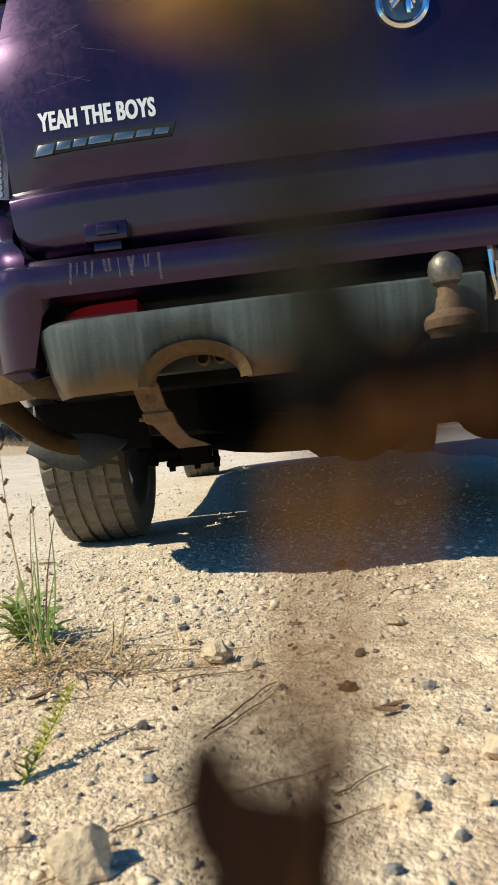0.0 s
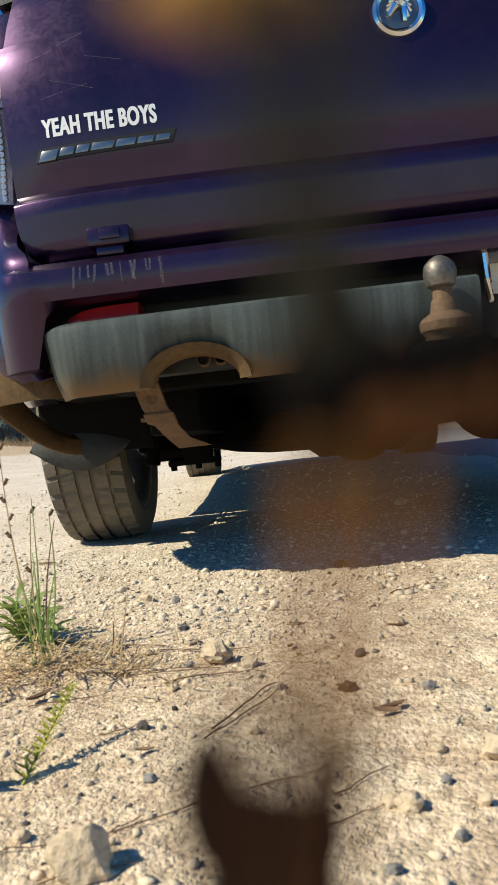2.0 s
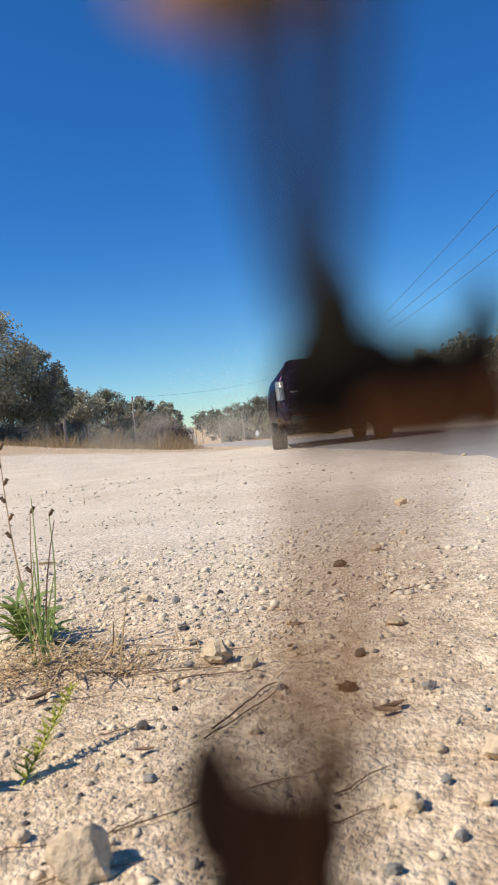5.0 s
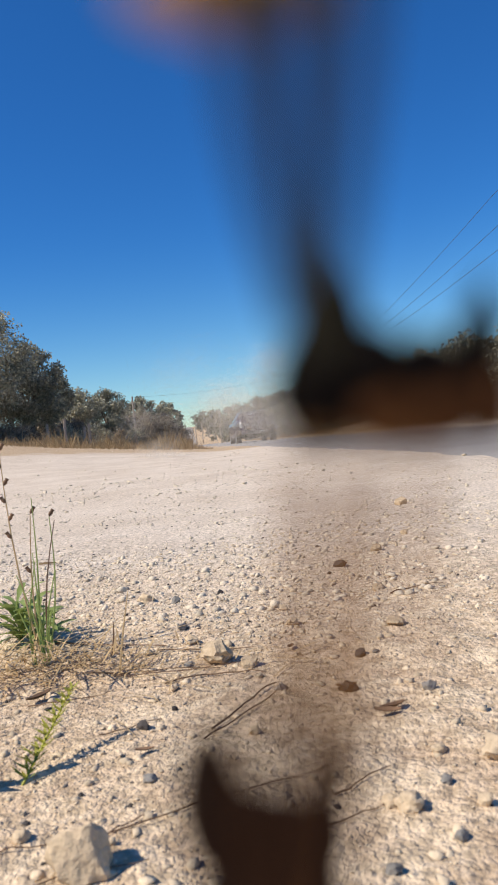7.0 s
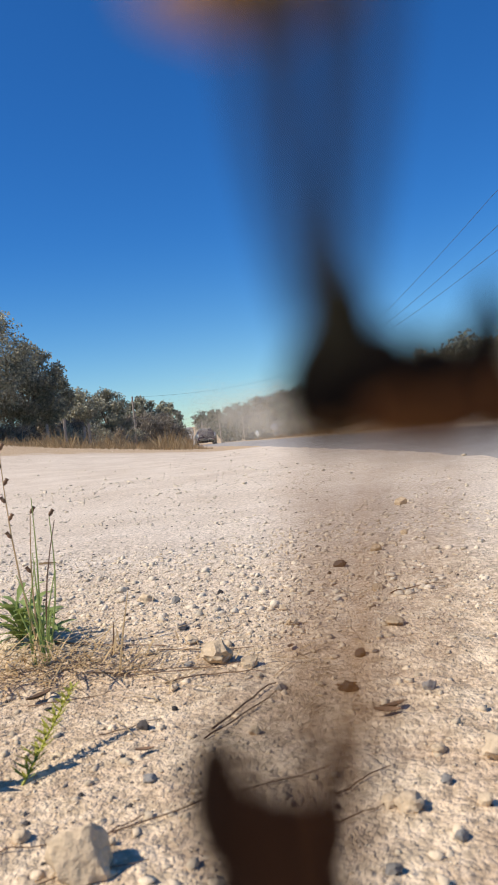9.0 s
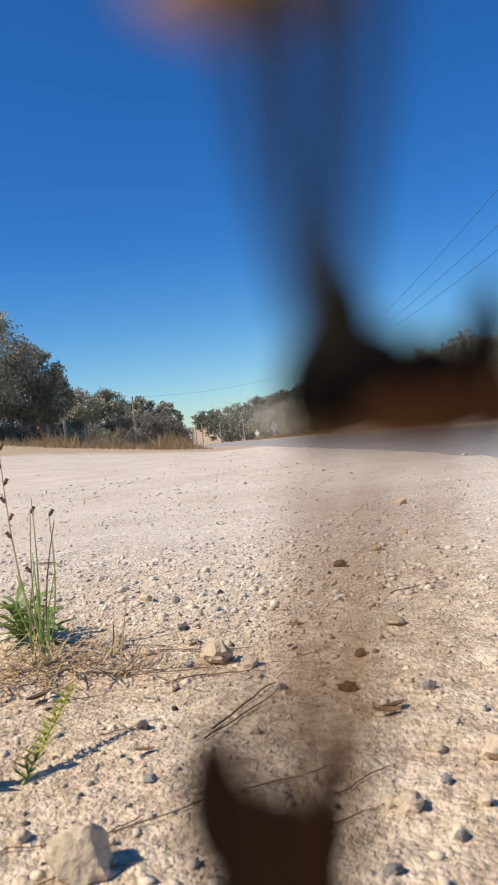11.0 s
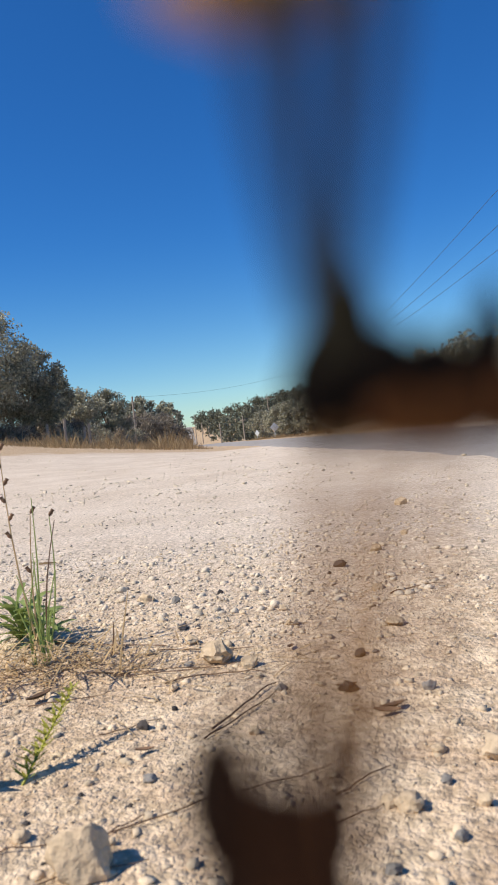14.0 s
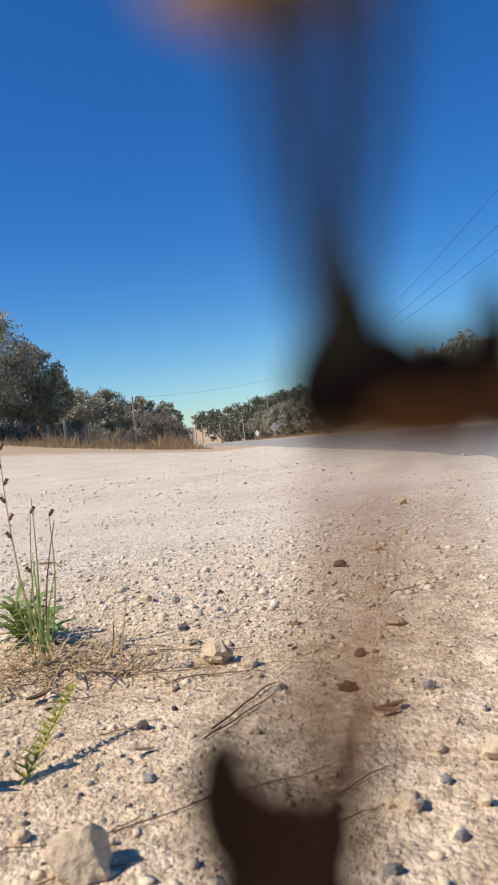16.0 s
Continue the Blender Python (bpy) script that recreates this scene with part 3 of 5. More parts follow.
        for z in [0.70 + 0.0135 * k for k in range(21)]:
            lean = 0.045 * smooth01(0.86, 0.97, z) - 0.015 * smooth01(0.78, 0.70, z)
            rings.append([Vector((s * x, y + lean, z)) for x, y in ((0.656, 0.115), (0.658, 0.085), (0.682, 0.073), (0.708, 0.080), (0.734, 0.10), (0.757, 0.135), (0.772, 0.19), (0.78, 0.26))])
        loft(bm, rings)
        part("lens", bm, "clear_lens", lamp, "clear tail lamp lens")
        for zz in (0.865, 0.915):
            bm = bmesh.new()
            loft(bm, [[Vector((s * x, y - 0.003, z)) for x, y in ((0.658, 0.085), (0.682, 0.073), (0.708, 0.080), (0.734, 0.10), (0.757, 0.135))] for z in (zz, zz + 0.004)])
            part("divider", bm, "black_plastic", lamp)
        for row in range(14):
            for col in range(4):
                bm = bmesh.new()
                xx, yy = ((0.670, 0.078), (0.687, 0.073), (0.704, 0.078), (0.721, 0.089))[col]
                lathe(bm, [(0.0, 0.0065), (-0.003, 0.005), (-0.004, 0.0)], 8, 'y', (s * xx, yy - 0.002 - 0.010 * smooth01(0.78, 0.70, 0.707 + row * 0.011), 0.709 + row * 0.0112))
                part("reflector", bm, "lens_grid", lamp)
        bm = bmesh.new()
        loft(bm, [[Vector((s * x, y - 0.004 + 0.045 * smooth01(0.86, 0.97, z), z)) for x, y in ((0.664, 0.082), (0.682, 0.073), (0.708, 0.080), (0.730, 0.097))] for z in (0.885, 0.90, 0.92, 0.94, 0.955)])
        part("indicator", bm, "amber_lens", lamp)
    # bumper: upper beam, corners
    bm = bmesh.new()
    rings = []
    for u in [-1.04, -1.02] + [k / 40 - 1 for k in range(81)] + [1.02, 1.04]:
        x = 0.775 * u
        a = min(1.0, abs(u))
        back = 0.20 * smooth01(0.80, 1.0, a) ** 1.6 + 0.02 * a ** 2 + 5.0 * (abs(u) - a)
        lift = 0.0
        low = 0.505 - 0.095 * smooth01(0.765, 0.80, a)
        rings.append([Vector((x, y + back, z)) for y, z in ((0.07, 0.583 + lift), (0.0, 0.578 + lift), (-0.035, 0.570 + lift * 0.9), (-0.050, 0.556 + lift * 0.5), (-0.052, 0.535), (-0.046, 0.51), (-0.03, low), (0.03, low - 0.003))])
    loft(bm, rings)
    part("bumper", bm, "paint", car, "purple painted bumper beam with chalky runs")
    for k in range(12):
        bm = bmesh.new()
        x = -0.545 + 0.0125 * k + random.uniform(-0.004, 0.004)
        w, z0 = random.uniform(0.0015, 0.0048), random.uniform(0.510, 0.542)
        dx = random.uniform(-0.006, 0.006)
        a = abs(x / 0.8)
        bk = 0.20 * smooth01(0.80, 1.0, a) ** 1.6 + 0.02 * a ** 2
        loft(bm, [[Vector((x - w / 2 + d, y + bk, z)), Vector((x + w / 2 + d, y + bk, z))] for y, z, d in ((-0.0525, 0.556, 0), (-0.0545, 0.537, dx * 0.5), (-0.0545 + 0.004 * (z0 < 0.52), z0, dx))])
        part("dirt_run", bm, "dust_streak", car)
    # lower bumper corners with dirty lip
    for s in (-1, 1):
        bm = bmesh.new()
        rings = []
        for x, y in spline(((0.625, 0.045), (0.65, 0.018), (0.69, 0.03), (0.735, 0.075), (0.772, 0.15), (0.795, 0.26), (0.82, 0.40), (0.86, 0.60)), 4):
            lo = 0.395
            rings.append([Vector((s * (x + dx), y, z)) for dx, z in ((-0.01, 0.56), (0.0, 0.50), (-0.004, 0.44), (-0.012, 0.41), (-0.025, lo), (-0.06, lo + 0.005))])
        loft(bm, rings)
        part("bumper_corner", bm, "paint", car)
        bm = bmesh.new()
        rings = []
        for x, y in spline(((0.605, 0.06), (0.64, 0.03), (0.685, 0.04), (0.735, 0.085), (0.770, 0.16), (0.788, 0.28), (0.780, 0.43), (0.742, 0.62)), 4):
            lo = 0.372 - 0.095 * smooth01(0.14, 0.62, y)
            rings.append([Vector((s * (x + dx), y, z)) for dx, z in ((0.002, lo + 0.045 + 0.05 * smooth01(0.60, 0.25, y)), (0.006, lo + 0.015), (-0.006, lo - 0.006), (-0.010, lo - 0.006), (-0.014, lo + 0.002), (-0.014, lo + 0.03))])
        loft(bm, rings, close=True)
        part("lower_lip", bm, "dusty", car, "dust coated lower bumper lip")
        bm = bmesh.new()
        rings = []
        for u in [k / 16 for k in range(17)]:
            x = 0.90 - 0.26 * u
            dz = 0.05 * (2 * u - 1) ** 2
            rings.append([Vector((s * x, y + 0.03 * u, z + dz * f)) for y, z, f in ((0.80, 0.345, -0.6), (0.772, 0.322, -0.4), (0.756, 0.285, 0.1), (0.752, 0.255, 0.7), (0.757, 0.230, 1.3), (0.767, 0.228, 1.3), (0.772, 0.285, 0.1), (0.795, 0.322, -0.4), (0.82, 0.345, -0.6))])
        loft(bm, rings, close=True)
        part("mud_flap", bm, "flap", car, "dusty grey mud flap")
        # black filler boxes stand in for the shade behind the lip and flap
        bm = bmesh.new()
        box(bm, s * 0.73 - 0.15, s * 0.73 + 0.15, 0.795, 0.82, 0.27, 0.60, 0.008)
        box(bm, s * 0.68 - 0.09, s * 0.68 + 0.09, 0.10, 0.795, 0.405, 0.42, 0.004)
        part("arch_shade_filler", bm, "under", car, "black filler standing for shade in the wheel arch")
    # grey step pad, in two lengths either side of the plate recess
    def step_pad(x0, x1, arch):
        bm = bmesh.new()
        rings = []
        n = 40
        for k in range(n + 1):
            x = x0 + (x1 - x0) * k / n
            a = abs(x)
            back = 0.025 * (a / 0.6) ** 2 + 0.05 * smooth01(0.54, 0.62, a) ** 2
            lo = 0.358
            if arch:
                d = 0.068 ** 2 - (x - arch) ** 2
                if d > 0:
                    lo = 0.358 + 0.044 * (math.sqrt(d) / 0.068) ** 0.8
            hi = 0.470
            thin = 1.0 if lo > 0.358 else 0.0
            cut = max(0.0, 1 - k / 3) if x0 < -0.5 else 0.0
            rings.append([Vector((x + cut * 0.15 * (hi - z), y + back, z)) for y, z in ((0.05, hi - 0.004), (-0.070, hi), (-0.082, hi - 0.006), (-0.084, hi - 0.02), (-0.074, lo + 0.03), (-0.056, lo + 0.008), (-0.045, lo), (0.0 - thin * 0.036, lo + 0.006), (0.05 - thin * 0.082, lo + 0.02))])
        loft(bm, rings, close=True)
        part("step_pad", bm, "dusty_step", car, "grey green plastic step pad with drip marks")
        if arch:
            bm = bmesh.new()
            rings = []
            for k in range(25):
                a = math.pi * (1 - k / 24)
                c, d = math.cos(a), math.sin(a)
                rings.append([Vector((arch + c * r, y + 0.012, 0.358 + d * h)) for r, h, y in ((0.066, 0.042, -0.045), (0.066, 0.042, -0.064), (0.068, 0.044, -0.069), (0.075, 0.051, -0.0765), (0.082, 0.058, -0.0825), (0.084, 0.060, -0.0835), (0.085, 0.061, -0.06))])
            loft(bm, rings)
            part("arch_flange", bm, "dusty", car, "dust caked flange round the bumper cut-out")
    step_pad(-0.613, 0.055, -0.373)
    step_pad(0.53, 0.605, 0)
    bm = bmesh.new()
    box(bm, -0.655, 0.655, 0.055, 0.09, 0.385, 0.57, 0.01)
    part("recess_backing", bm, "black_plastic", car)
    for s in (-1, 1):
        bm = bmesh.new()
        rings = []
        for k in range(9):
            x = 0.455 + 0.128 * k / 8
            top = 0.499 - 0.021 * (k / 8) ** 6
            rings.append([Vector((s * x, y + 0.02 * (k / 8) ** 2, z)) for y, z in ((0.05, 0.470), (-0.018, 0.470), (-0.020, 0.476), (-0.006, top), (0.05, top))])
        loft(bm, rings, close=True)
        part("rear_reflector", bm, "red_lens", car, "red bumper reflector lens")
        bm = bmesh.new()
        loft(bm, [[Vector((s * (0.455 + 0.105 * k), -0.0207, z)) for k in (0, 0.33, 0.66, 1)] for z in (0.4705, 0.4785)])
        part("reflector_strip", bm, "dust_streak", car)
    bm = bmesh.new()
    box(bm, 0.10, 0.475, 0.035, 0.044, 0.455, 0.565, 0.002)
    plate = part("number_plate", bm, "plate", car, "white plate with dark bars")
    for x0, w in ((0.125, 0.035), (0.185, 0.03), (0.228, 0.035), (0.276, 0.035), (0.345, 0.035), (0.393, 0.035)):
        bm = bmesh.new()
        box(bm, x0, x0 + w, 0.0315, 0.035, 0.495, 0.548)
        part("bar", bm, "black_plastic", plate)
    bm = bmesh.new()
    box(bm, 0.19, 0.39, 0.0315, 0.035, 0.468, 0.478)
    part("small_bar", bm, "black_plastic", plate)
    for x in (0.083, 0.492):
        bm = bmesh.new()
        tube(bm, [(x, 0.0, 0.565), (x - 0.004, -0.03, 0.55), (x, -0.03, 0.47), (x + 0.01, 0.0, 0.44)], 0.006, 8)
        part("plate_bracket", bm, "chrome", car, "bent bright metal plate frame")
    # tow bar
    tow = thing("tow_hitch")
    tow.parent = car
    bm = bmesh.new()
    lathe(bm, [(0.0, 0.0), (0.0, 0.014), (0.004, 0.02), (0.015, 0.0228), (0.023, 0.0235), (0.034, 0.021), (0.042, 0.013), (0.046, 0.0055), (0.047, 0.0)], 24, 'z', (-0.009, -0.115, 0.447))
    part("tow_ball", bm, "ball_steel", tow, "worn steel tow ball")
    bm = bmesh.new()
    lathe(bm, [(-0.085, 0.0), (-0.085, 0.026), (-0.058, 0.030), (-0.052, 0.036), (-0.040, 0.037), (-0.034, 0.033), (-0.027, 0.021), (-0.018, 0.0185), (-0.010, 0.017), (-0.006, 0.0145), (0.014, 0.0135), (0.014, 0.0)], 20, 'z', (-0.008, -0.115, 0.44))
    part("ball_shank", bm, "rust", tow, "rusty shank and nut")
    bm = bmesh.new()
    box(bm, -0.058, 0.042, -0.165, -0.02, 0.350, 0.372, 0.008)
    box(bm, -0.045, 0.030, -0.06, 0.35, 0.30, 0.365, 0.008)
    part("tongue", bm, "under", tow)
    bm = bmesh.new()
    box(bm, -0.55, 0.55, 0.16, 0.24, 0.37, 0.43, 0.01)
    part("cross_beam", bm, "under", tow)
    # bracket straps under the bumper
    for x in (-0.46, 0.46):
        bm = bmesh.new()
        s = 1 if x < 0 else -1
        rings = []
        for (cx, y, z, w) in ((0.0, 0.0, 0.37, 0.020), (0.007, 0.025, 0.332, 0.020), (0.010, 0.032, 0.326, 0.020), (0.011, 0.030, 0.322, 0.024), (0.014, 0.045, 0.308, 0.024), (0.018, 0.06, 0.304, 0.019), (0.030, 0.12, 0.280, 0.019), (0.050, 0.19, 0.262, 0.030)):
            rings.append([Vector((x + s * cx + dx, y + dy, z)) for dx, dy in ((-w, 0), (w, 0), (w, 0.02), (-w, 0.02))])
        loft(bm, rings, close=True)
        box(bm, x - 0.02, x + 0.03, 0.04, 0.06, 0.312, 0.318, 0.001)
        lathe(bm, [(0.0, 0.008), (-0.008, 0.008), (-0.008, 0.0)], 8, 'y', (x + 0.006, 0.02, 0.345))
        part("bracket", bm, "rust", car, "rusty brown hanging bracket")
    # underside: floor, axle, diff, tank, muffler, pipes; shade painted into their near-black colour
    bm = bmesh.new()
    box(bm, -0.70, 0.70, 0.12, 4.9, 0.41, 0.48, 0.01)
    part("floor_pan", bm, "under", car, "dusty floor pan darkened with painted shade")
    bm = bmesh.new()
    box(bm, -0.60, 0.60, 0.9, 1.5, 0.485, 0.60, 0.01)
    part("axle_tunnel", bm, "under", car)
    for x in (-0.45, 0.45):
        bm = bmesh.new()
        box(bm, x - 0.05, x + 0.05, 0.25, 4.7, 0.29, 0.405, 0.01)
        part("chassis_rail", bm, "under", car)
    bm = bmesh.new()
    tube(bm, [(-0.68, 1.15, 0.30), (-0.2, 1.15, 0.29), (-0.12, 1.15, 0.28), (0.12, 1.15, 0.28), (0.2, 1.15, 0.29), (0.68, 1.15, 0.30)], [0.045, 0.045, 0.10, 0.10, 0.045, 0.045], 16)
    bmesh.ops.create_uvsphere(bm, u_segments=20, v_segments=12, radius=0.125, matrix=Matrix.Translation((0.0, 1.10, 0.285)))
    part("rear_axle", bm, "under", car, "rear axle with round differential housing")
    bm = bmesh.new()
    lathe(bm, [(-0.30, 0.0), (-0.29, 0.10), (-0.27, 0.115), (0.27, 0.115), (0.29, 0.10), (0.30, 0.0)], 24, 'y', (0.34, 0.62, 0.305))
    part("muffler", bm, "under", car, "dusty muffler blackened with painted shade")
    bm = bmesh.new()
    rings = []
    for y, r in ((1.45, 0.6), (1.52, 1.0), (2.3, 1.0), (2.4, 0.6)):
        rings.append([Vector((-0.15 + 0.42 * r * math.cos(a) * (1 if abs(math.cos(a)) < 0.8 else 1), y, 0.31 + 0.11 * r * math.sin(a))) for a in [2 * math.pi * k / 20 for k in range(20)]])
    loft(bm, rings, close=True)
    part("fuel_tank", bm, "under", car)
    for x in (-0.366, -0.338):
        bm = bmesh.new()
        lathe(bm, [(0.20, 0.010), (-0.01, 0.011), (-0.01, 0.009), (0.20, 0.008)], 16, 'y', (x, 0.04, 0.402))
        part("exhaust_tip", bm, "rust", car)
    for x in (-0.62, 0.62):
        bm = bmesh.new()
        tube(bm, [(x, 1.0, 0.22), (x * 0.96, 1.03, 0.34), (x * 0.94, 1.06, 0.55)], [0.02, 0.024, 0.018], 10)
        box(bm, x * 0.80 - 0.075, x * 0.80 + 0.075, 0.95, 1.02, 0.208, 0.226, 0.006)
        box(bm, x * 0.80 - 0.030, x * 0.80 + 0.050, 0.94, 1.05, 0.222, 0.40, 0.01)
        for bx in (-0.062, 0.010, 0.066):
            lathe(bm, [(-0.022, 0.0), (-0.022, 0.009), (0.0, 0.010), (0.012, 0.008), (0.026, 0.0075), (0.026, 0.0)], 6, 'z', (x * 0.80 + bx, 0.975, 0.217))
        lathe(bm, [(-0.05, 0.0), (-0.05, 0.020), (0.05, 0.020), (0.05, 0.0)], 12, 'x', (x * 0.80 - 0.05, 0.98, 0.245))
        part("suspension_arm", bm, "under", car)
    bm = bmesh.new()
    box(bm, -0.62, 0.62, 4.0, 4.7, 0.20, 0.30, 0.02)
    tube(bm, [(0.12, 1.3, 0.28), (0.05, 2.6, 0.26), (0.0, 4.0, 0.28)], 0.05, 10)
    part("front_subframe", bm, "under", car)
    # cab
    bm = bmesh.new()
    def cab_ring(y, w0, w1, z0, z1):
        return [Vector((s * x, y, z)) for s, x, z in ((-1, w0, z0), (-1, w0 - 0.02, z0 + 0.12), (-1, w1 + 0.035, z1 - 0.09), (-1, w1, z1 - 0.025), (-1, w1 - 0.07, z1), (1, w1 - 0.07, z1 + 0.0), (1, w1, z1 - 0.025), (1, w1 + 0.035, z1 - 0.09), (1, w0 - 0.02, z0 + 0.12), (1, w0, z0))]
    loft(bm, [cab_ring(1.62, 0.80, 0.66, 0.98, 1.10), cab_ring(1.78, 0.81, 0.56, 0.98, 1.405), cab_ring(2.3, 0.82, 0.57, 0.97, 1.44), cab_ring(3.0, 0.82, 0.57, 0.97, 1.43), cab_ring(3.35, 0.82, 0.55, 0.97, 1.37), cab_ring(4.05, 0.80, 0.66, 0.96, 1.10)], close=True)
    part("cab", bm, "paint", car, "dark purple four door cab")
    bm = bmesh.new()
    loft(bm, [[Vector((x, 1.70 + (z - 1.13) * 0.30 - 0.012, z)) for x in (-w, -w / 2, 0, w / 2, w)] for z, w in ((1.10, 0.60), (1.38, 0.50))])
    rw = part("rear_window", bm, "glass", car, "dark tinted rear window")
    for k in range(3):
        bm = bmesh.new()
        for j in range(5 - k):
            box(bm, -0.20 + 0.085 * j, -0.13 + 0.085 * j, 1.735 - 0.03, 1.738 - 0.03, 1.33 - 0.022 * k, 1.345 - 0.022 * k)
        part("window_sticker", bm, "white_vinyl", rw)
    bm = bmesh.new()
    loft(bm, [[Vector((x, y, z + 0.05 * (1 - (x / 0.8) ** 2))) for x in (-0.80, -0.5, 0, 0.5, 0.80)] for y, z in ((4.0, 0.98), (4.6, 0.93), (5.0, 0.84), (5.14, 0.72), (5.16, 0.35))])
    part("bonnet", bm, "paint", car)
    hubs = [wheel(car, "rear_wheel", -0.79, 1.15), wheel(car, "rear_wheel", 0.79, 1.15), wheel(car, "front_wheel", -0.785, 4.37), wheel(car, "front_wheel", 0.785, 4.37)]
    return car, hubs


CAR, HUBS = build_car()


# ---------------------------------------------------------------- stones
ICO = [(0, 0, -1), (0.72, -0.53, -0.45), (-0.28, -0.85, -0.45), (-0.89, 0, -0.45), (-0.28, 0.85, -0.45), (0.72, 0.53, -0.45),
       (0.28, -0.85, 0.45), (-0.72, -0.53, 0.45), (-0.72, 0.53, 0.45), (0.28, 0.85, 0.45), (0.89, 0, 0.45), (0, 0, 1)]
ICO_F = [(0, 1, 2), (1, 0, 5), (0, 2, 3), (0, 3, 4), (0, 4, 5), (1, 5, 10), (2, 1, 6), (3, 2, 7), (4, 3, 8), (5, 4, 9),
         (1, 10, 6), (2, 6, 7), (3, 7, 8), (4, 8, 9), (5, 9, 10), (6, 10, 11), (7, 6, 11), (8, 7, 11), (9, 8, 11), (10, 9, 11)]


OCTA = [(1, 0, 0), (-1, 0, 0), (0, 1, 0), (0, -1, 0), (0, 0, 1), (0, 0, -1)]
OCTA_F = [(0, 2, 4), (2, 1, 4), (1, 3, 4), (3, 0, 4), (2, 0, 5), (1, 2, 5), (3, 1, 5), (0, 3, 5)]


def scatter_pebbles(name, label, y0, y1, count, s0, s1, rng, mat="pebble", power=2.2, crumb=False):
    y = y0 + (y1 - y0) * rng.random(count) ** 1.3
    x = rng.uniform(-1, 1, count) * (0.3 + 0.5 * y)
    gate = rng.uniform(-0.7, 0.1, count)
    keep = np.array([noise.noise((a * 2.1, b * 1.1, 2.0)) > g for a, b, g in zip(x.tolist(), y.tolist(), gate.tolist())])
    x, y = x[keep], y[keep]
    n = len(x)
    s = s0 + (s1 - s0) * rng.random(n) ** power
    z = np.array([height(a, b) for a, b in zip(x.tolist(), y.tolist())]) + s * rng.uniform(-0.18, 0.12, n)
    solid, sides = (OCTA, OCTA_F) if crumb else (ICO, ICO_F)
    k = len(solid)
    shape = np.array(solid)[None] * (1 + rng.uniform(-0.5, 0.4, (n, k, 1))) + rng.uniform(-0.22, 0.22, (n, k, 3))
    shape = shape * 0.5 * np.stack((s, s * rng.uniform(0.6, 1.0, n), s * rng.uniform(0.4, 0.8, n)), 1)[:, None]
    a = rng.uniform(0, 6.28, n)
    c, d = np.cos(a)[:, None], np.sin(a)[:, None]
    V = np.stack((shape[..., 0] * c - shape[..., 1] * d + x[:, None], shape[..., 0] * d + shape[..., 1] * c + y[:, None], shape[..., 2] + z[:, None]), -1)
    F = np.array(sides)[None] + k * np.arange(n)[:, None, None]
    tagged(soup_np(name, V.reshape(-1, 3), F.reshape(-1, 3), mat), label, "gravel", kind="stuff")


def rock(name, x, y, size, mat, label, flat=0.7, seed=0):
    rng = np.random.default_rng(seed + 7)
    bm = bmesh.new()
    bmesh.ops.create_icosphere(bm, subdivisions=3, radius=0.5)
    planes = [(Vector(rng.normal(size=3)).normalized(), rng.uniform(0.24, 0.40)) for _ in range(9)]
    for v in bm.verts:
        p = v.co.copy()
        for nrm, d in planes:
            e = p.dot(nrm) - d
            if e > 0:
                p -= nrm * e * 0.75
        p *= 1 + 0.26 * noise.noise(p * 5 + Vector((seed, 0, 0))) + 0.12 * noise.noise(p * 14 + Vector((seed, 3, 0)))
        v.co = Vector((p.x * size, p.y * size * 0.85, p.z * size * flat))
    ob = finish(name, bm, mat)
    ob.matrix_world = pose(x, y, height(x, y) + size * flat * 0.22, 0, 0, rng.uniform(0, 360))
    tagged(ob, label, "stone", group="stones on the dirt")
    return ob


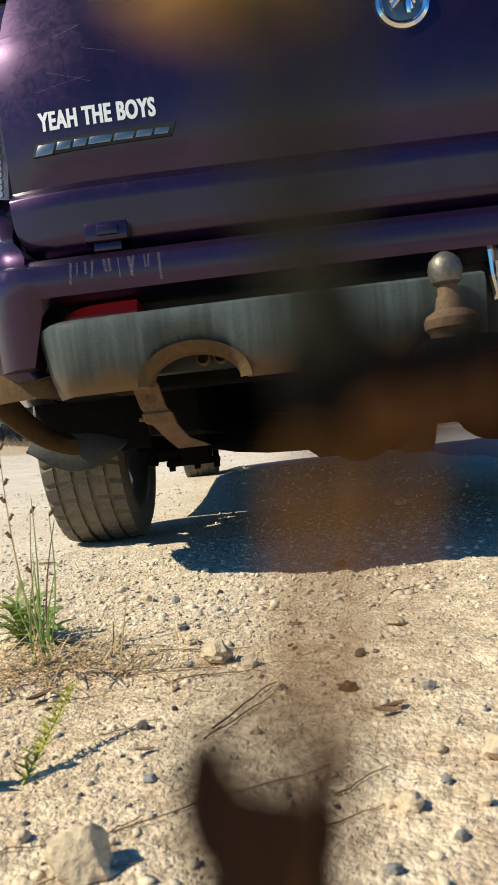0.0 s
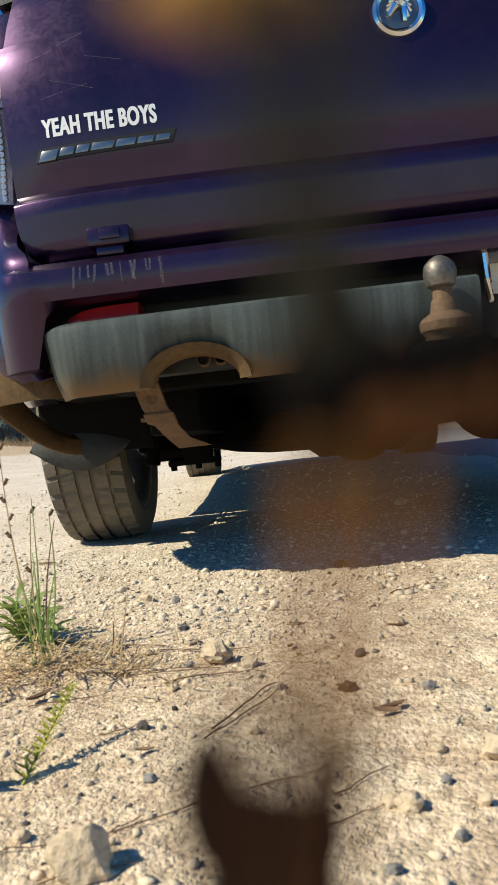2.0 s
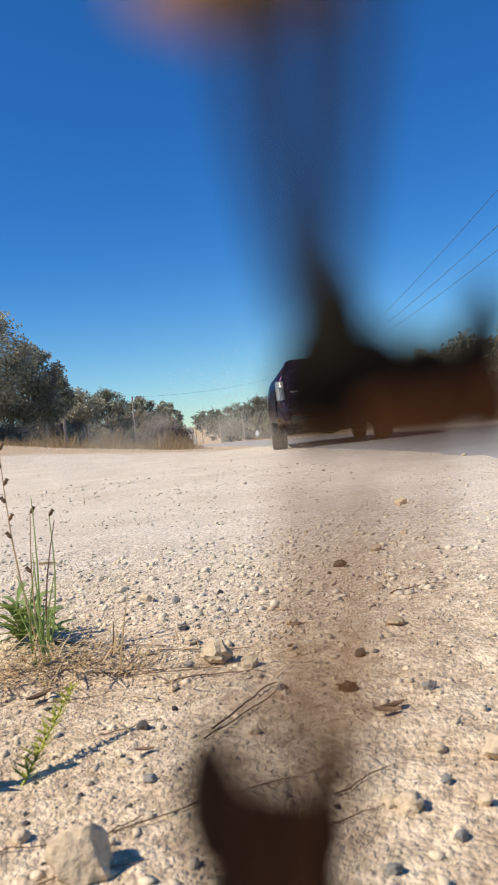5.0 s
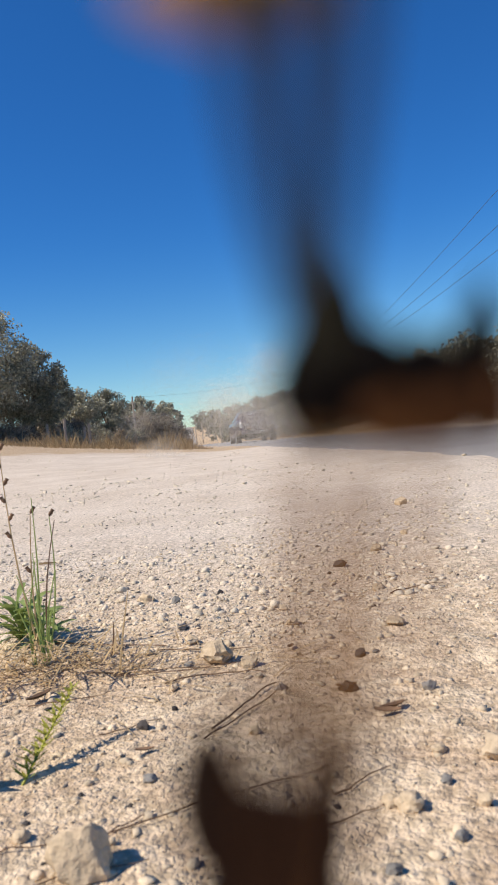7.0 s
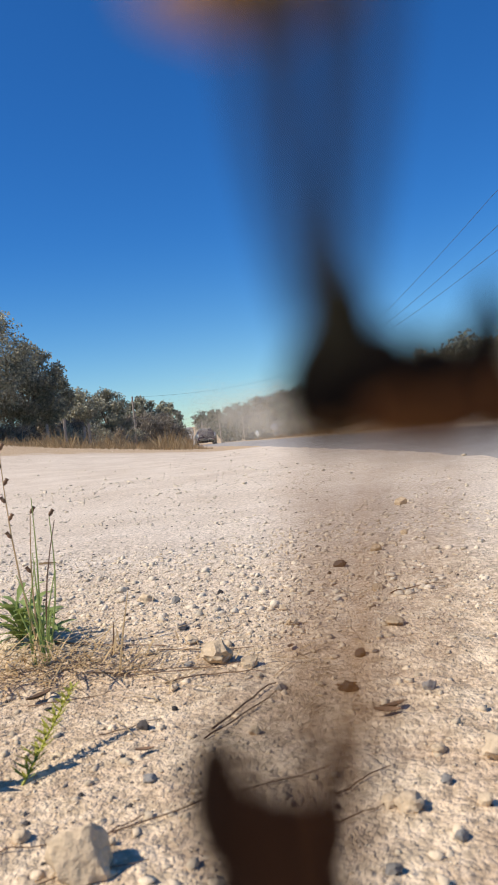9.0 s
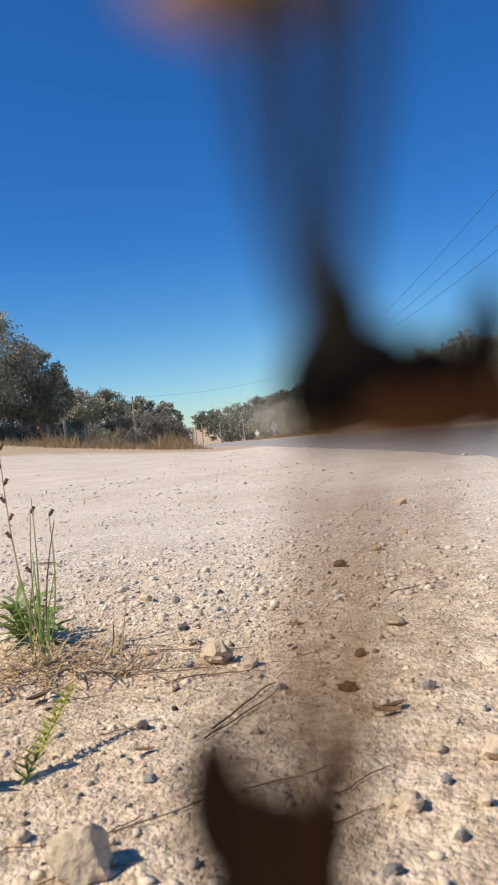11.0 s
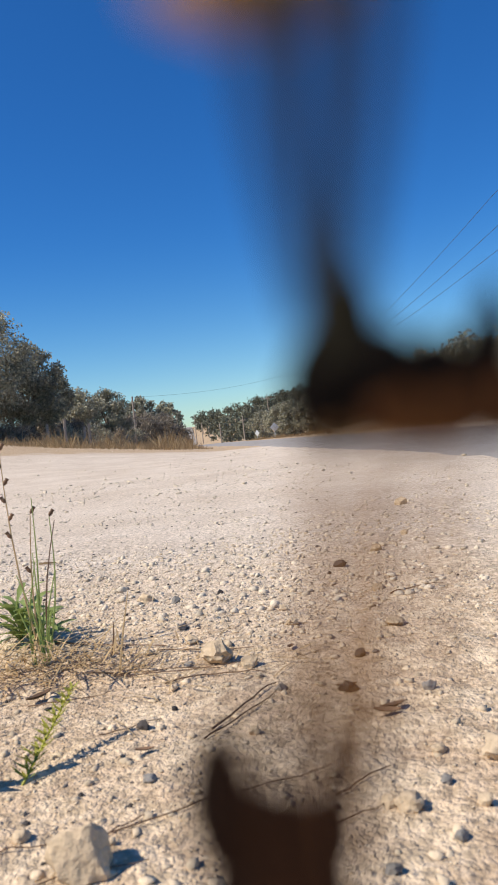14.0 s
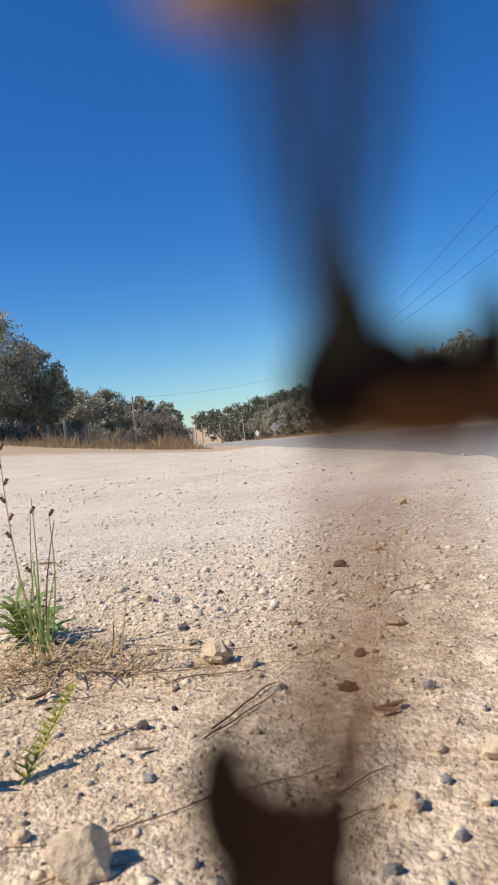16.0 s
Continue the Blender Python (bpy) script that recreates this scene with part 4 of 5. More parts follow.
def build_stones():
    rng = np.random.default_rng(3)
    scatter_pebbles("soil_crumbs", "loose crumbs of tan soil", 0.30, 1.15, 60000, 0.0010, 0.0042, rng, power=2.4, crumb=True)
    scatter_pebbles("fine_gravel", "fine tan gravel scattered over dirt", 0.30, 1.9, 24000, 0.0018, 0.0115, rng, power=4.2)
    scatter_pebbles("gravel", "tan gravel scattered over dirt", 1.0, 6.0, 30000, 0.003, 0.018, rng, "pale_pebble", 5.2)
    scatter_pebbles("pale_gravel", "fine pale grit on the dirt", 0.85, 2.4, 30000, 0.0018, 0.008, rng, "pale_pebble", 3.0, crumb=True)
    scatter_pebbles("coarse_gravel", "coarse pale gravel on the clearing", 4.0, 26.0, 9000, 0.007, 0.036, rng, "pale_pebble", 4.0)
    scatter_pebbles("dark_gravel", "scattered dark grey gravel bits", 0.35, 5.0, 1300, 0.0022, 0.009, rng, mat="dark_rock", power=2.6)
    scatter_pebbles("grey_gravel", "scattered grey-blue gravel bits", 0.35, 6.0, 1500, 0.003, 0.011, rng, mat="blue_rock", power=3.0)
    pale, blue, dark = "pale tan stone lying on dirt", "small blue-grey stone on dirt", "small dark brown stone on dirt"
    for k, (x, y, s, mat, lab) in enumerate((
            (-0.056, 0.795, 0.042, "rock", pale), (0.131, 1.263, 0.024, "dark_rock", dark), (0.029, 0.903, 0.016, "rock", pale), (-0.109, 0.949, 0.014, "blue_rock", blue),
            (0.005, 0.672, 0.014, "blue_rock", blue), (0.130, 0.635, 0.015, "blue_rock", blue), (0.063, 0.650, 0.018, "dark_rock", dark), (0.089, 0.753, 0.014, "dark_rock", dark),
            (-0.113, 0.621, 0.012, "dark_rock", dark), (-0.095, 0.521, 0.011, "blue_rock", blue), (0.072, 0.445, 0.020, "rock", pale), (0.062, 0.450, 0.013, "rock", pale),
            (-0.116, 0.412, 0.041, "rock", "large pale stone casting a shadow on dirt"), (-0.143, 0.395, 0.018, "rock", pale), (-0.137, 1.127, 0.018, "blue_rock", blue), (-0.183, 1.15, 0.03, "rock", pale), (-0.069, 1.144, 0.012, "dark_rock", dark),
            (0.143, 0.854, 0.026, "rock", pale), (0.100, 0.471, 0.010, "blue_rock", blue), (0.211, 1.374, 0.025, "rock", pale), (0.466, 2.411, 0.05, "rock", pale), (-0.026, 0.767, 0.022, "rock", pale),
            (0.109, 0.519, 0.014, "rock", pale), (0.146, 0.50, 0.030, "rock", pale), (-0.092, 0.877, 0.020, "rock", pale), (0.118, 0.405, 0.012, "rock", pale), (-0.07, 0.83, 0.018, "rock", pale),
            (0.092, 0.41, 0.009, "blue_rock", blue), (0.05, 0.385, 0.011, "blue_rock", blue), (0.135, 0.455, 0.018, "rock", pale), (-0.088, 0.79, 0.012, "blue_rock", blue), (0.02, 0.99, 0.014, "rock", pale),
            (0.115, 0.44, 0.012, "rock", pale), (-0.165, 0.46, 0.015, "rock", pale), (0.30, 1.55, 0.022, "rock", pale), (0.16, 1.06, 0.02, "rock", pale), (-0.02, 0.58, 0.012, "rock", pale))):
        rock("stone", x, y, s, mat, lab, 1.0 if s > 0.04 and y < 0.5 else 0.75, k)


# ---------------------------------------------------------------- plants by the camera
def blade(bm, pts, widths, side):
    """A folded grass blade or leaf along pts."""
    rings = []
    for p, w in zip(pts, widths):
        p, s = Vector(p), Vector(side)
        rings.append([p - s * w, p + Vector((0, 0, -0.25 * w)), p + s * w])
    loft(bm, rings)


def leafy_weed(x, y, n, size, seed):
    rng = random.Random(seed)
    e = thing("leafy_weed", pose(x, y, height(x, y)))
    for k in range(n):
        a = 2.4 * k + rng.uniform(-0.4, 0.4)
        d = Vector((math.cos(a), math.sin(a), 0))
        side = Vector((-d.y, d.x, 0.2)).normalized()
        foot = Vector((0, 0, size * 0.9 * (k / n) ** 1.5))
        L, up = size * rng.uniform(0.6, 1.0), rng.uniform(0.5, 1.5)
        bm = bmesh.new()
        pts = [foot + d * L * t + Vector((0, 0, L * (up * t - 0.75 * t * t))) for t in (0, 0.2, 0.4, 0.6, 0.8, 1.0)]
        w = L * rng.uniform(0.085, 0.125)
        blade(bm, pts, [w * 0.25, w * 0.6, w, w * 0.95, w * 0.6, w * 0.03], side)
        part("leaf", bm, "weed", e)
    bm = bmesh.new()
    tube(bm, [(0, 0, -0.004), (0.001, 0, size * 0.45), (0, 0, size * 0.92)], [0.0022, 0.0018, 0.0010], 6)
    part("stem", bm, "weed", e)
    tagged(e, "small green broad-leaved weed growing in dirt", "weed")
    return e


def grass_tuft(x, y, seed):
    rng = random.Random(seed)
    e = thing("grass_tuft", pose(x, y, height(x, y)))
    for k in range(8):
        bm = bmesh.new()
        h = rng.uniform(0.06, 0.13)
        lx, ly = rng.uniform(-0.25, 0.22), rng.uniform(-0.2, 0.2)
        bx, by = rng.uniform(-0.012, 0.012), rng.uniform(-0.012, 0.012)
        tube(bm, [(bx + lx * h * t * t, by + ly * h * t, h * t) for t in (0, 0.3, 0.6, 1)], [0.0015, 0.0013, 0.0010, 0.0005], 5)
        part("stem", bm, "weed", e)
    tagged(e, "tuft of upright green grass stems", "grass tuft")
    return e


def seed_stalk(x, y, tip, pods, seed, mat="straw"):
    rng = random.Random(seed)
    e = thing("dry_stalk", pose(x, y, height(x, y)))
    base = Vector((0, 0, 0))
    t_ = Vector(tip) - Vector((x, y, height(x, y)))
    bend = Vector((rng.uniform(-0.012, 0.012), 0, 0))
    pts = [base + t_ * u + bend * math.sin(3.14 * u) for u in (0, 0.2, 0.4, 0.6, 0.8, 1)]
    bm = bmesh.new()
    tube(bm, pts, [0.0013, 0.0012, 0.0011, 0.0009, 0.0007, 0.0005], 5)
    part("stem", bm, mat, e)
    for k in range(pods):
        u = 1 - 0.42 * k / max(1, pods - 1) if pods > 1 else 1
        p = base + t_ * u + bend * math.sin(3.14 * u)
        bm = bmesh.new()
        s = (-1) ** k
        lathe(bm, [(0, 0.0006), (0.002, 0.0020), (0.005, 0.0026), (0.007, 0.0018), (0.0095, 0.0026), (0.010, 0.0)], 7, 'z')
        m = Matrix.Translation(p) @ Matrix.Rotation(radians(35 * s), 4, 'Y')
        for v in bm.verts:
            v.co = m @ v.co
        part("seed_pod", bm, "dry_brown", e)
    tagged(e, "thin dry weed stalk with brown seed pods" if pods else "thin dry bare grass stalk", "dry stalk", group="dry stalks")
    return e


def sprig(x, y, tip, seed):
    rng = random.Random(seed)
    z = height(x, y)
    e = thing("weed_sprig", pose(x, y, z))
    t_ = Vector(tip) - Vector((x, y, z))
    bm = bmesh.new()
    tube(bm, [t_ * u for u in (0, 0.3, 0.6, 1)], [0.0012, 0.001, 0.0009, 0.0005], 5)
    part("stem", bm, "sprig", e)
    for k in range(96):
        u = 0.05 + 0.93 * k / 95
        a = k * 2.4
        d = Vector((math.cos(a), math.sin(a) * 0.6, 0.5)).normalized()
        L = 0.015 * (1.1 - 0.5 * u) * rng.uniform(0.7, 1.2)
        bm = bmesh.new()
        p = t_ * u
        blade(bm, [p, p + d * L * 0.5, p + d * L], [0.0005, 0.0013, 0.0002], d.cross(Vector((0, 0, 1))).normalized())
        part("leaflet", bm, "sprig", e)
    tagged(e, "leaning yellow-green weed sprig with tiny leaves", "weed sprig")


def twig(x0, y0, x1, y1, r, seed, name="twig", label="thin dry brown twig lying on dirt", mat="dry_brown"):
    rng = random.Random(seed)
    bm = bmesh.new()
    pts = []
    n = 9
    bow = rng.uniform(-1, 1)
    c = Vector(((x0 + x1) / 2, (y0 + y1) / 2, 0))
    for k in range(n):
        u = k / (n - 1)
        x = x0 + (x1 - x0) * u + rng.uniform(-0.0007, 0.0007)
        y = y0 + (y1 - y0) * u + rng.uniform(-0.0007, 0.0007) + 0.010 * math.sin(3.14 * u) * bow
        pts.append(Vector((x, y, height(x, y) + r * 0.9 + 0.0015)) - c)
    tube(bm, pts, [r * (1 - 0.5 * k / n) for k in range(n)], 6)
    ob = finish(name, bm, mat)
    ob.location = c
    tagged(ob, label, "twig", group="twigs on the dirt")


def dry_leaf(x, y, size, rz, seed):
    rng = random.Random(seed)
    bm = bmesh.new()
    rings = []
    for t in (0, 0.15, 0.35, 0.6, 0.8, 1.0):
        w = size * 0.17 * math.sin(3.14 * (0.06 + 0.9 * t)) ** 0.8
        for_z = size * 0.10 * (2 * t - 1) ** 2
        rings.append([Vector((size * (t - 0.5), s * w, for_z + 0.5 * abs(s) * w)) for s in (-1, -0.5, 0, 0.5, 1)])
    loft(bm, rings)
    loft(bm, [[p - Vector((0, 0, 0.0006)) for p in r] for r in rings])
    ob = finish("fallen_leaf", bm, "dry_brown")
    ob.matrix_world = pose(x, y, height(x, y) + 0.003, rng.uniform(-10, 10), rng.uniform(-10, 10), rz)
    tagged(ob, "curled dry brown gum leaf on dirt", "fallen leaf", group="fallen leaves")


def build_near_plants():
    leafy_weed(-0.322, 0.97, 46, 0.058, 1)
    leafy_weed(-0.288, 0.935, 30, 0.050, 2)
    leafy_weed(-0.268, 0.535, 9, 0.062, 5)
    grass_tuft(-0.266, 0.868, 3)
    seed_stalk(-0.272, 0.885, (-0.300, 0.90, 0.285), 6, 4)
    seed_stalk(-0.278, 0.90, (-0.265, 0.89, 0.225), 0, 5, "weed")
    seed_stalk(-0.265, 0.895, (-0.249, 0.90, 0.200), 1, 6, "weed")
    seed_stalk(-0.28, 0.91, (-0.274, 0.91, 0.205), 2, 7)
    seed_stalk(-0.262, 0.88, (-0.243, 0.90, 0.195), 0, 8, "dry_brown")
    seed_stalk(-0.165, 0.80, (-0.150, 0.82, 0.115), 0, 9)
    seed_stalk(-0.185, 0.86, (-0.178, 0.86, 0.075), 0, 10, "dry_brown")
    seed_stalk(-0.30, 0.80, (-0.305, 0.84, 0.13), 0, 11)
    sprig(-0.192, 0.545, (-0.165, 0.61, 0.082), 12)
    rng = random.Random(20)
    # matted straw round the weeds
    verts, faces = [], []
    for k in range(430):
        heap = k % 5 < 3
        if heap:                                # a heap at the foot of the weeds
            x, y = rng.gauss(-0.255, 0.050), rng.gauss(0.825, 0.030)
            a, L, w = rng.uniform(0, 6.28), rng.uniform(0.02, 0.07), rng.uniform(0.0005, 0.0013)
        else:
            x, y = rng.gauss(-0.17, 0.10), rng.gauss(0.80, 0.055)
            a, L, w = rng.gauss(0, 0.8), rng.uniform(0.012, 0.06), rng.uniform(0.0004, 0.0010)
        z = height(x, y) + (rng.uniform(0.002, 0.022) if heap else rng.uniform(0.001, 0.006))
        d = Vector((math.cos(a), math.sin(a), rng.uniform(-0.2, 0.45) if heap else rng.uniform(-0.05, 0.08)))
        s = Vector((-d.y, d.x, 0)) * w
        p = Vector((x, y, z))
        n = len(verts)
        mid = p + d * L * 0.5 + Vector((0, 0, 0.004 * rng.random()))
        verts += [p - s, p + s, mid + s, mid - s, p + d * L + s * 0.3, p + d * L - s * 0.3]
        faces += [(n, n + 1, n + 2, n + 3), (n + 3, n + 2, n + 4, n + 5)]
    tagged(soup("straw_litter", verts, faces, "straw"), "matted dry straw round the weeds", "straw", kind="stuff")
    for k, (a, b, c, d, r) in enumerate(((-0.20, 0.80, -0.055, 0.765, 0.0016), (-0.17, 0.79, -0.02, 0.775, 0.0012), (-0.11, 0.745, -0.01, 0.74, 0.0015), (-0.055, 0.60, 0.0, 0.69, 0.0016), (-0.06, 0.585, 0.0, 0.66, 0.0012),
                                         (-0.13, 0.445, 0.03, 0.505, 0.0010), (-0.12, 0.44, -0.085, 0.475, 0.0009), (-0.15, 0.62, -0.10, 0.635, 0.0009), (-0.27, 0.94, -0.12, 0.87, 0.0018), (-0.14, 0.405, -0.08, 0.415, 0.0008),
                                         (0.0, 0.43, 0.06, 0.45, 0.0010), (0.03, 0.47, 0.07, 0.50, 0.0010), (-0.19, 0.44, -0.145, 0.45, 0.0009), (-0.03, 0.395, 0.02, 0.415, 0.0009), (-0.24, 0.72, -0.16, 0.74, 0.0012),
                                         (0.17, 1.02, 0.25, 1.05, 0.0012), (-0.13, 0.86, -0.02, 0.83, 0.0014))):
        twig(a, b, c, d, r * 0.62, k)
    twig(-0.52, 1.75, -0.485, 1.768, 0.0032, 60, "bark_piece", "short broken orange-brown bark piece", "straw")
    dry_leaf(0.092, 0.60, 0.030, 40, 1)
    dry_leaf(0.085, 0.585, 0.022, 10, 2)
    dry_leaf(-0.232, 0.735, 0.034, 60, 3)
    dry_leaf(0.062, 0.655, 0.020, -20, 4)
    dry_leaf(-0.105, 0.57, 0.015, 15, 5)
    dry_leaf(0.02, 0.80, 0.016, 70, 6)


# ---------------------------------------------------------------- trees and bush
def leaf_cloud(rng, centres, per, leaf, droop=0.4):
    """Leaves of four corners, strewn in balls about the centres."""
    c = np.repeat(np.array([a for a, _ in centres]), per, 0)
    r = np.repeat(np.array([b for _, b in centres]), per)[:, None]
    n = len(c)
    p = rng.normal(size=(n, 3))
    p *= rng.random((n, 1)) ** 0.45 * r / np.linalg.norm(p, axis=1)[:, None]
    d = rng.normal(size=(n, 3)) - np.array((0, 0, droop))
    d /= np.linalg.norm(d, axis=1)[:, None]
    s = np.cross(d, rng.normal(size=(n, 3)))
    s /= np.linalg.norm(s, axis=1)[:, None] + 1e-6
    L, w = leaf * rng.uniform(0.6, 1.3, (n, 1)), leaf * rng.uniform(0.18, 0.34, (n, 1))
    q = c + p
    return np.stack((q, q + d * L * 0.5 + s * w, q + d * L, q + d * L * 0.5 - s * w), 1).reshape(-1, 3)


def quads(n):
    return np.arange(n).reshape(-1, 4)


def tree(name, x, y, top, spread, seed, leaf=0.10, clumps=90, per=70, low=0.3, mat="gum_leaf", bark="bark", label="dense grey-green gum tree on a dry bank"):
    rng = np.random.default_rng(seed)
    z0 = height(x, y, False)
    H = top - z0
    e = thing(name, pose(x, y, z0 - 0.05))
    bm = bmesh.new()
    ends = []
    lean = rng.uniform(-0.08, 0.08)
    fork = H * rng.uniform(0.22, 0.35)
    tube(bm, [(0, 0, 0), (lean * fork * 0.5, 0, fork * 0.5), (lean * fork, 0, fork)], [0.035 * H, 0.028 * H, 0.024 * H], 8)
    for k in range(6):
        a = 6.28 * k / 6 + rng.uniform(-0.4, 0.4)
        out, up = spread * rng.uniform(0.35, 0.75), H * rng.uniform(0.55, 0.9)
        p1 = (lean * fork + math.cos(a) * out * 0.45, math.sin(a) * out * 0.45, fork + (up - fork) * 0.55)
        p2 = (lean * fork + math.cos(a) * out, math.sin(a) * out, up)
        tube(bm, [(lean * fork, 0, fork * 0.92), p1, p2], [0.018 * H, 0.011 * H, 0.004 * H], 6)
        ends.append(p2)
    part("trunk", bm, bark, e)
    centres = []
    for k in range(clumps):
        while True:
            p = rng.uniform(-1, 1, 3)
            if 0.25 < np.linalg.norm(p) < 1:
                break
        taper = 1 - 0.35 * max(0, p[2])
        c = (p[0] * spread * taper, p[1] * spread * taper, H * (low + 1) / 2 + p[2] * H * (1 - low) / 2 * 0.93)
        centres.append((c, spread * rng.uniform(0.14, 0.26)))
    V = leaf_cloud(rng, centres, per, leaf)
    crown = soup_np("crown", V, quads(len(V)), mat)
    crown.parent = e
    tagged(e, label, "tree", group="trees on the bank")
    return e


def bush(name, x, y, top, spread, seed, leaf, mat, label, per=50, clumps=30, twigs=26):
    rng = np.random.default_rng(seed)
    z0 = height(x, y, False)
    H = top - z0
    e = thing(name, pose(x, y, z0 - 0.05))
    bm = bmesh.new()
    for k in range(twigs):
        a, o = rng.uniform(0, 6.28), spread * rng.uniform(0.2, 1.0)
        h = H * rng.uniform(0.5, 1.02)
        tube(bm, [(0.15 * o * math.cos(a), 0.15 * o * math.sin(a), 0), (0.6 * o * math.cos(a), 0.6 * o * math.sin(a), h * 0.6), (o * math.cos(a + 0.3), o * math.sin(a + 0.3), h)], [0.012 * H, 0.008 * H, 0.003 * H], 4)
    part("branch_tangle", bm, "pale_bark" if mat == "dry_bush" else "bark", e)
    centres = []
    for k in range(clumps):
        a, o = rng.uniform(0, 6.28), spread * rng.random() ** 0.6
        centres.append(((o * math.cos(a), o * math.sin(a), H * (0.12 + 0.80 * rng.random() * math.sqrt(max(0.05, 1 - (o / spread) ** 2)))), spread * rng.uniform(0.2, 0.34)))
    V = leaf_cloud(rng, centres, per, leaf, 0.1)
    crown = soup_np("foliage", V, quads(len(V)), mat)
    crown.parent = e
    tagged(e, label, "bush", group="roadside bushes")
    return e


def far_woods():
    rng = np.random.default_rng(44)
    clouds, tv, tf = [], [], []
    for k in range(380):
        y = rng.uniform(135, 330)
        off = rng.uniform(4, 60) if k % 2 else -rng.uniform(5, 45)
        x = road_x(y) + off
        H = rng.uniform(3.2, 6.9)
        z0 = height(x, y, False)
        r = H * rng.uniform(0.28, 0.42)
        cs = [((x + rng.uniform(-r, r), y + rng.uniform(-r, r), z0 + H * rng.uniform(0.25, 0.93)), r * rng.uniform(0.35, 0.6)) for _ in range(9)]
        clouds.append(leaf_cloud(rng, cs, 26, 0.75))
        if k % 3 == 0:
            w = 0.10
            lx = rng.uniform(-0.5, 0.5)
            n = len(tv)
            tv += [(x - w, y - r, z0), (x + w, y - r, z0), (x + w * 0.6 + lx, y - r, z0 + H * 0.6), (x - w * 0.6 + lx, y - r, z0 + H * 0.6), (x, y - r + w, z0), (x + lx, y - r + w, z0 + H * 0.6)]
            tf += [(n, n + 1, n + 2, n + 3), (n + 1, n + 4, n + 5, n + 2), (n + 4, n, n + 3, n + 5)]
    V = np.concatenate(clouds)
    tagged(soup_np("far_woods", V, quads(len(V)), "far_leaf"), "distant grey-green eucalypt woods on a rise", "woods", kind="stuff")
    tagged(soup("far_trunks", tv, tf, "pale_bark"), "pale thin trunks among distant woods", "woods", kind="stuff")


def dry_grass():
    rng = np.random.default_rng(9)
    verts, faces = [], []
    for k in range(34000):
        y = rng.uniform(19, 62)
        off = -(2.6 + 0.10 * max(0, 20 - y)) - abs(rng.normal()) * 5.0 - 1.6 * max(0.0, noise.noise((y * 0.45, 3.0, 1.0)) + 0.25)
        if y < 19 and rng.random() < 0.6:
            continue
        if k % 4 == 0:
            y, off = rng.uniform(9, 60), 2.3 + abs(rng.normal()) * 1.6
        x = road_x(y) + off
        patch = noise.noise((x * 0.35, y * 0.25, 8.0))
        if patch < rng.uniform(-0.5, 0.25):
            continue
        tuft = max(0.0, noise.noise((x * 1.1, y * 0.6, 2.0)))
        h = rng.uniform(0.08, 0.50) * (0.2 + 0.5 * max(0, patch) + 2.0 * tuft) * (0.5 if off > 0 else 1.3)
        z = height(x, y, False)
        w = 0.004 + 0.0003 * y
        lx, ly = rng.normal(0, 0.5) * h, rng.normal(0, 0.4) * h
        n = len(verts)
        verts += [(x - w, y, z - 0.02), (x + w, y + w * 0.5, z - 0.02), (x + lx, y + ly, z + h)]
        faces.append((n, n + 1, n + 2))
    tagged(soup("dry_grass", verts, faces, "straw"), "tall dry straw grass along the road banks", "dry grass", kind="stuff")


def power_pole(x, y, top, base, arm, label, r=0.13):
    e = thing("power_pole", pose(x, y, base))
    bm = bmesh.new()
    H = top - base
    tube(bm, [(0, 0, 0), (0, 0, H * 0.5), (0, 0, H)], [r * 0.7, r * 0.62, r * 0.5], 10)
    part("shaft", bm, "pole_wood", e)
    if arm:
        bm = bmesh.new()
        box(bm, -arm, arm, -0.06, 0.06, H - 0.75, H - 0.63, 0.01)
        part("crossarm", bm, "pole_wood", e)
        for u in (-0.9, 0.9):
            bm = bmesh.new()
            lathe(bm, [(0, 0.04), (0.1, 0.09), (0.2, 0.06), (0.3, 0.0)], 10, 'z', (u * arm, 0, H - 0.63))
            part("insulator", bm, "black_plastic", e)
        bm = bmesh.new()
        lathe(bm, [(0, 0.04), (0.1, 0.09), (0.2, 0.06), (0.3, 0.0)], 10, 'z', (0, 0, H))
        part("insulator", bm, "black_plastic", e)
    tagged(e, label, "power pole", group="power poles")


def wire(pts, r=0.007):
    bm = bmesh.new()
    full = []
    for a, b in zip(pts, pts[1:]):
        a, b = Vector(a), Vector(b)
        for k in range(12):
            u = k / 12
            full.append(a.lerp(b, u) - Vector((0, 0, 0.35 * 4 * u * (1 - u))))
    full.append(Vector(pts[-1]))
    tube(bm, full, r, 5)
    tagged(finish("power_line", bm, "wire"), "thin dark overhead power line", "power line", group="power lines")


def diamond_sign(x, y, zc, half, rz):
    base = height(x, y, False) - 0.1
    e = thing("road_sign", pose(x, y, base, 0, 0, rz))
    bm = bmesh.new()
    tube(bm, [(0, 0.03, 0), (0, 0.03, zc - base + half * 0.6)], 0.035, 8)
    part("post", bm, "sign_back", e)
    bm = bmesh.new()
    m = Matrix.Translation((0, 0, zc - base)) @ Matrix.Rotation(radians(45), 4, 'Y')
    box(bm, -half, half, -0.012, 0.0, -half, half, 0.004, m)
    part("panel", bm, "sign_back", e, "bare grey metal back of a diamond sign")
    tagged(e, "diamond road sign on a post seen from its bare grey back", "road sign", group="road signs")


